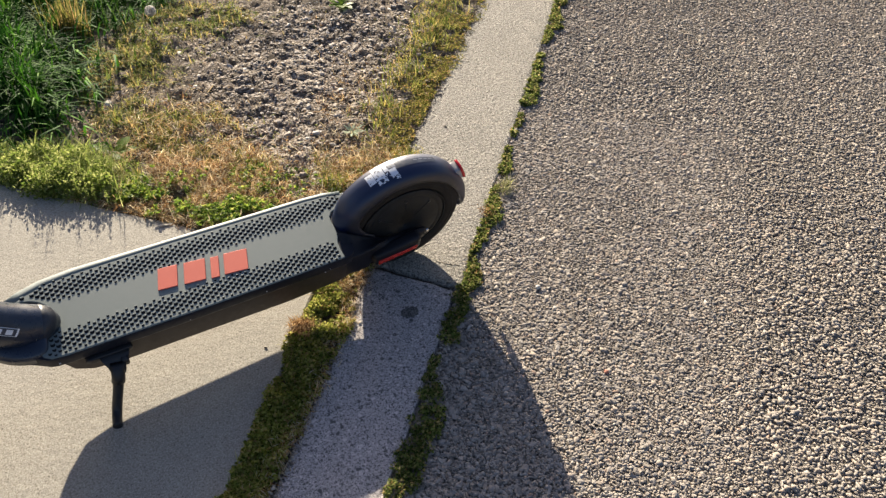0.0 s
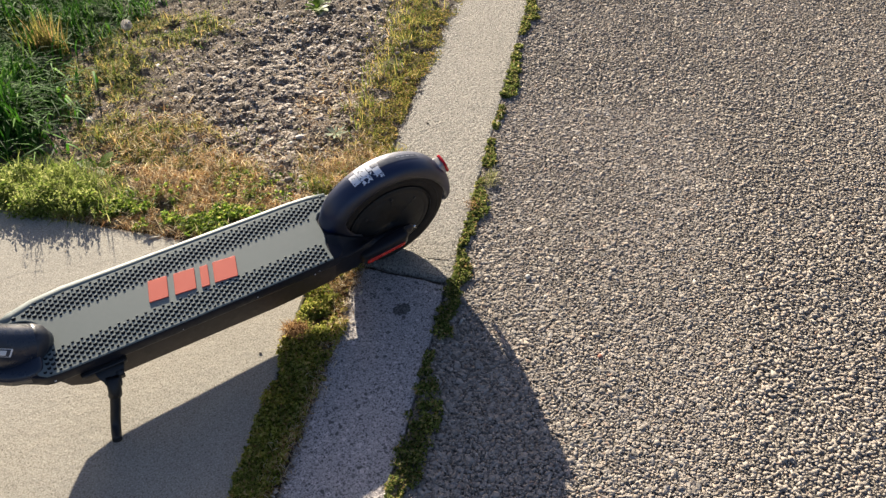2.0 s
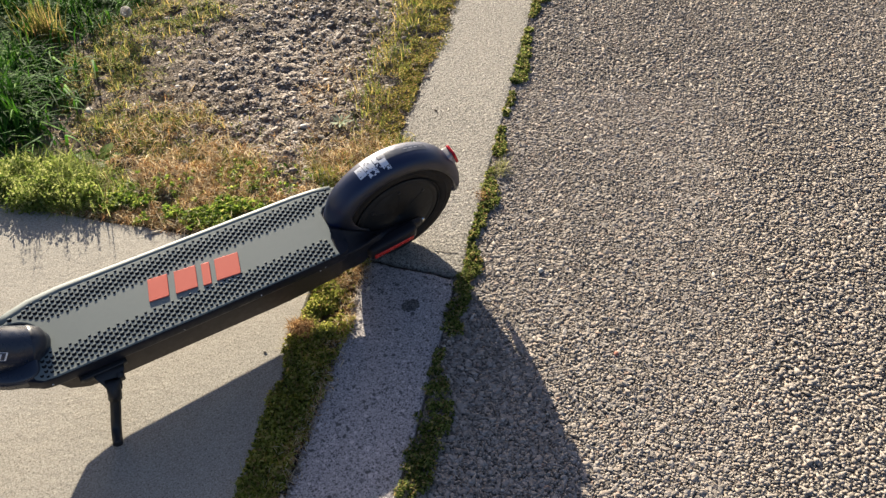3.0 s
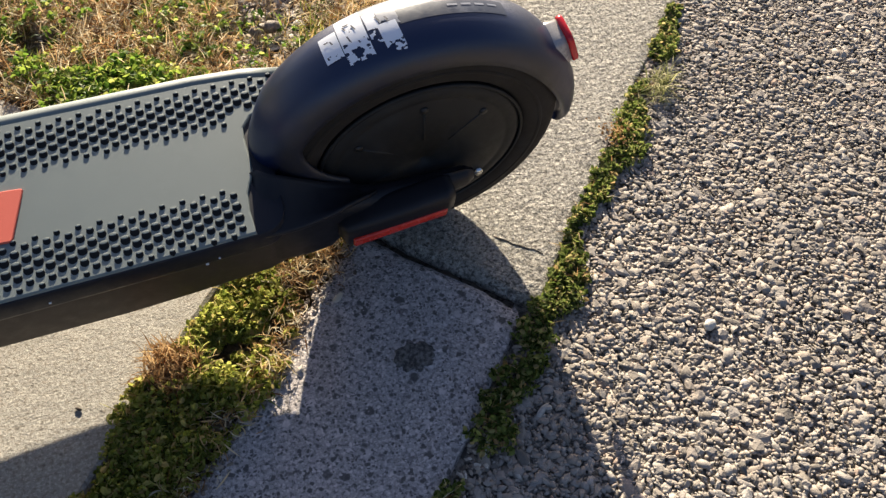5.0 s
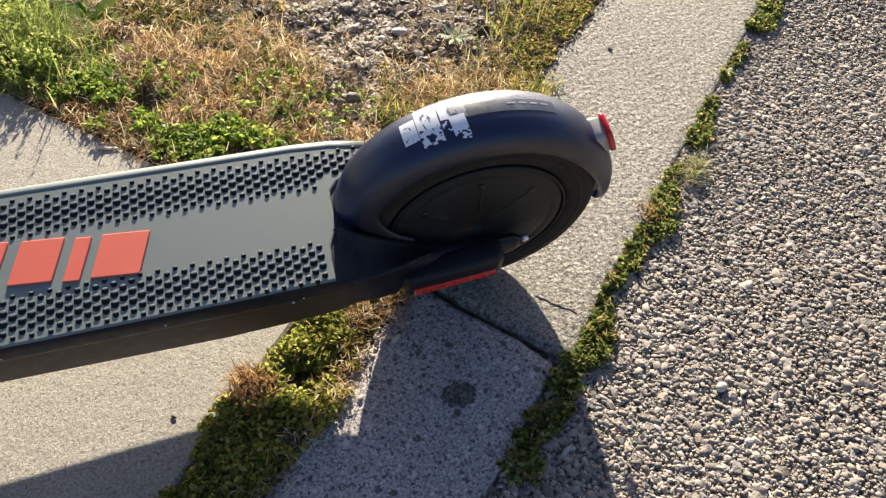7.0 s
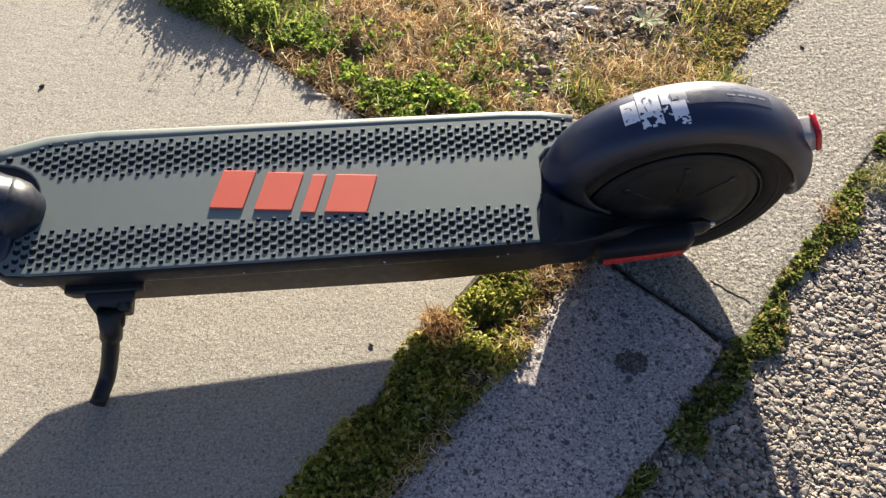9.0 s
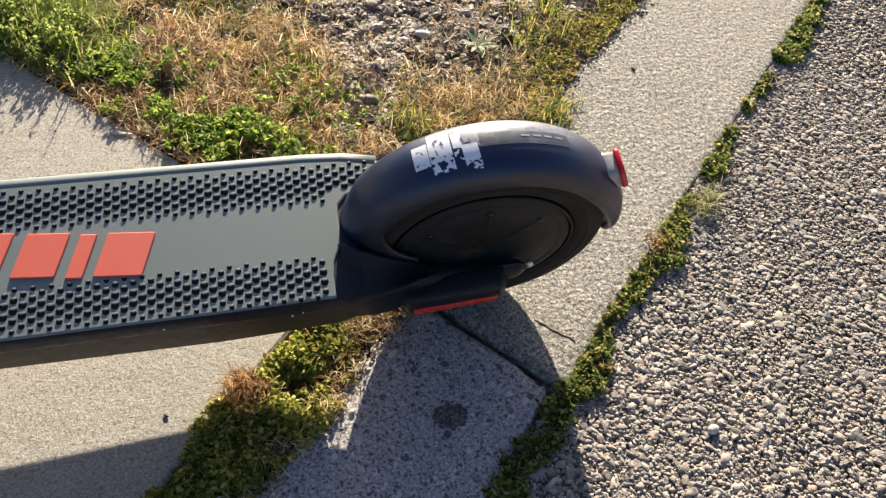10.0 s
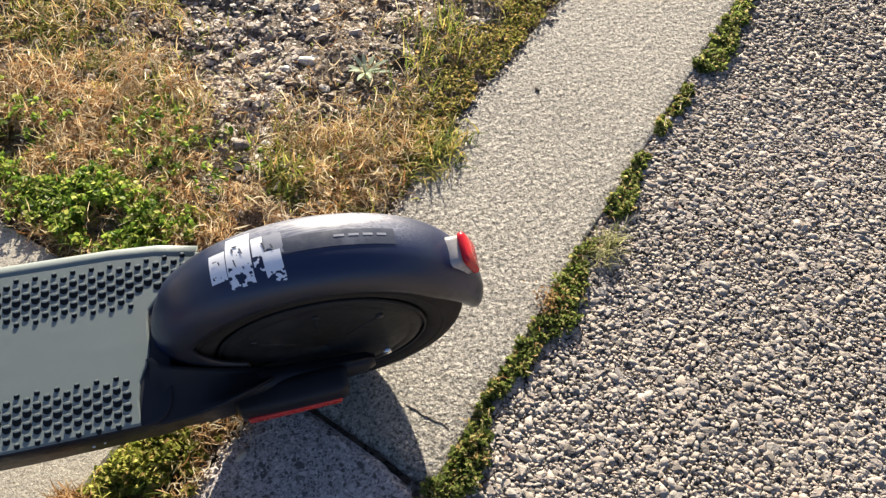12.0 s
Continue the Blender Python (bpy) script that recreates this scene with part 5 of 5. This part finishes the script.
# ---- small things ----
def build_rosette(x, y, n, size, mat, label, category, seed, slim=0.24):
    rng = random.Random(seed)
    z0 = float(soil_height(np.array([x]), np.array([y]))[0])
    root = tagged(new("rosette_weed"), label, category)
    root.location = (x, y, z0)
    for i in range(n):
        a, l = 2.4 * i + rng.uniform(-0.3, 0.3), size * rng.uniform(0.7, 1.1)
        rise = 0.20 + 0.05 * i
        bm = bmesh.new()
        rows = []
        for q, w in ((0, 0.04), (0.25, slim * 0.5), (0.55, slim), (0.8, slim * 0.7), (1.0, 0.015)):
            r, h = l * q * math.cos(rise * (1 - 0.4 * q)), l * q * math.sin(rise * (1 - 0.4 * q)) + 0.002
            rows.append([bm.verts.new((r * math.cos(a) - s * w * l * math.sin(a), r * math.sin(a) + s * w * l * math.cos(a), h + abs(s) * 0.1 * w * l)) for s in (-1, 0, 1)])
        for p, q in zip(rows, rows[1:]):
            for j in (0, 1):
                bm.faces.new((p[j], p[j + 1], q[j + 1], q[j]))
        part("leaf", bm, mat, root)


build_rosette(0.264, 0.486, 15, 0.034, SILVER, "pale silver-green leaf rosette growing in stony soil", "weed", 1, 0.10)
build_rosette(0.535, 1.176, 12, 0.055, CLOVER, "dark green broad-leaved weed on gravel", "weed", 2)
build_rosette(-0.292, 0.655, 4, 0.060, CLOVER, "broad dark green leaf beside the grass tuft", "weed", 3)


def build_dandelion(x, y):
    z0 = float(soil_height(np.array([x]), np.array([y]))[0])
    root = tagged(new("dandelion_clock"), "white dandelion seed head on a thin stem", "dandelion")
    root.location = (x, y, z0)
    part("stem", tube([(0, 0, -0.002), (0.004, 0, 0.03), (0.006, 0.002, 0.055)], 0.0015, 8), PALE, root)
    rng = random.Random(8)
    bm = bmesh.new()
    for i in range(260):
        d = Vector((rng.gauss(0, 1), rng.gauss(0, 1), rng.gauss(0, 1))).normalized()
        t = d.cross(Vector((0.3, 0.5, 0.8))).normalized() * 0.0022
        s = d.cross(t).normalized() * 0.0022
        c0 = Vector((0.006, 0.002, 0.058))
        tip = c0 + d * 0.016
        v = [bm.verts.new(p) for p in (c0, tip + t, tip + s)]
        bm.faces.new(v)
        w = [bm.verts.new(p) for p in (tip - t, tip + s, tip + t, tip - s)]
        bm.faces.new(w)
    part("seed_ball", bm, FLUFF, root, smooth=False)


build_dandelion(-0.053, 1.230)


def pebble(name, x, y, z, size, mat, label, category, seed, turn=None, rough=0.2):
    rng = random.Random(seed)
    bm = bmesh.new()
    bmesh.ops.create_icosphere(bm, subdivisions=2, radius=0.5)
    for v in bm.verts:
        q = v.co.normalized()
        v.co *= 1 + rough * noise.noise(q * 1.6 + Vector((seed * 3.1, 0, 0))) + 0.5 * rough * noise.noise(q * 4 + Vector((0, seed * 2.3, 0)))
        v.co = Vector((v.co.x * size[0], v.co.y * size[1], v.co.z * size[2]))
    ob = part(name, bm, mat, None, smooth=rough < 0.3)
    ob.matrix_basis = pose(x, y, z, 0, 0, rng.uniform(0, 180) if turn is None else turn)
    return tagged(ob, label, category)


pebble("pebble", 0.382, -0.191, -0.0045, (0.015, 0.011, 0.009), PEBBLE, "smooth pale pebble on the chip-seal road", "pebble", 1)
pebble("pebble", 0.083, 0.367, 0.004, (0.024, 0.018, 0.015), CLOD, "light brown stone on dry soil", "stone", 2, None, 0.29)
pebble("pebble", 0.062, 0.366, 0.002, (0.018, 0.016, 0.013), CLOD, "dark brown stone on dry soil", "stone", 3, None, 0.29)
for i, (x, y, l, w, h, mat) in enumerate(((0.187, 0.529, 0.030, 0.018, 0.012, PEBBLE), (-0.004, 0.533, 0.026, 0.015, 0.012, PEBBLE), (-0.041, 0.550, 0.022, 0.012, 0.010, PEBBLE), (-0.077, 0.560, 0.017, 0.015, 0.013, CLOD), (0.155, 0.517, 0.017, 0.013, 0.010, PEBBLE), (0.081, 0.476, 0.026, 0.014, 0.009, CLOD), (0.203, 0.471, 0.020, 0.013, 0.009, PEBBLE), (0.116, 0.366, 0.017, 0.012, 0.009, PEBBLE), (0.027, 0.395, 0.022, 0.016, 0.012, CLOD))):
    z = float(soil_height(np.array([x]), np.array([y]))[0]) + 0.2 * h
    pebble("stone", x, y, z, (l, w, h), mat, "pale weathered stone lying on the dry soil" if mat is PEBBLE else "brown crusted stone lying on the dry soil", "stone", 20 + i, None, 0.29)
pebble("pebble", 0.372, -0.439, -0.0045, (0.012, 0.009, 0.007), BRICK, "small reddish chip on the road", "pebble", 4)
pebble("litter_speck", 0.494, 0.408, 0.0015, (0.010, 0.005, 0.003), TWIG, "dark speck of bark on the kerb", "debris", 5)
pebble("litter_speck", -0.178, -0.101, 0.0015, (0.007, 0.0025, 0.0025), TWIG, "dark bark chip on the concrete slab", "debris", 6)
pebble("litter_speck", -0.650, 0.370, 0.002, (0.010, 0.006, 0.004), TWIG, "dark crumb on the concrete slab", "debris", 7)
pebble("leaf_bit", 0.058, -0.058, 0.002, (0.014, 0.007, 0.003), DRY, "pale dry leaf scrap on the kerb", "leaf", 8)
pebble("leaf_bit", 0.140, -0.238, -0.003, (0.024, 0.007, 0.0025), DRY, "pale dry leaf caught in the seam beside the road", "leaf", 10, 52)
pebble("leaf_bit", 0.276, -0.132, -0.002, (0.017, 0.0055, 0.002), DRY, "narrow tan dry leaf lying on the road chippings", "leaf", 11, 60)
pebble("leaf_bit", -0.250, 0.330, 0.002, (0.030, 0.006, 0.0022), DRY, "curled pale dry leaf on the slab edge", "leaf", 9, -12)


def build_stain(x, y):
    line = []
    for i in range(60):
        t = 2 * math.pi * i / 60
        q = 1 + 0.45 * noise.noise((math.cos(t) * 2.2, math.sin(t) * 2.2, 4))
        line.append((0.018 * q * math.cos(t), 0.014 * q * math.sin(t)))
    ob = part("tar_spot", slabbed(line, [(-0.004, 0.0), (0.0004, 0.0), (0.0008, 0.002)]), TAR, None, smooth=False)
    ob.location = (x, y, 0.001)
    tagged(ob, "dark tar spot soaked into the kerb concrete", "stain")


k = Mat("tar_spot", 0.8)
k.base(k.mix(k.grey(k.noise(260, 4, 0.7), 0.42, 0.62), (0.045, 0.041, 0.039), (0.20, 0.185, 0.17)))
k.bump(k.noise(300, 4, 0.7), 0.8, 0.003)
TAR = k.m
build_stain(0.108, -0.140)
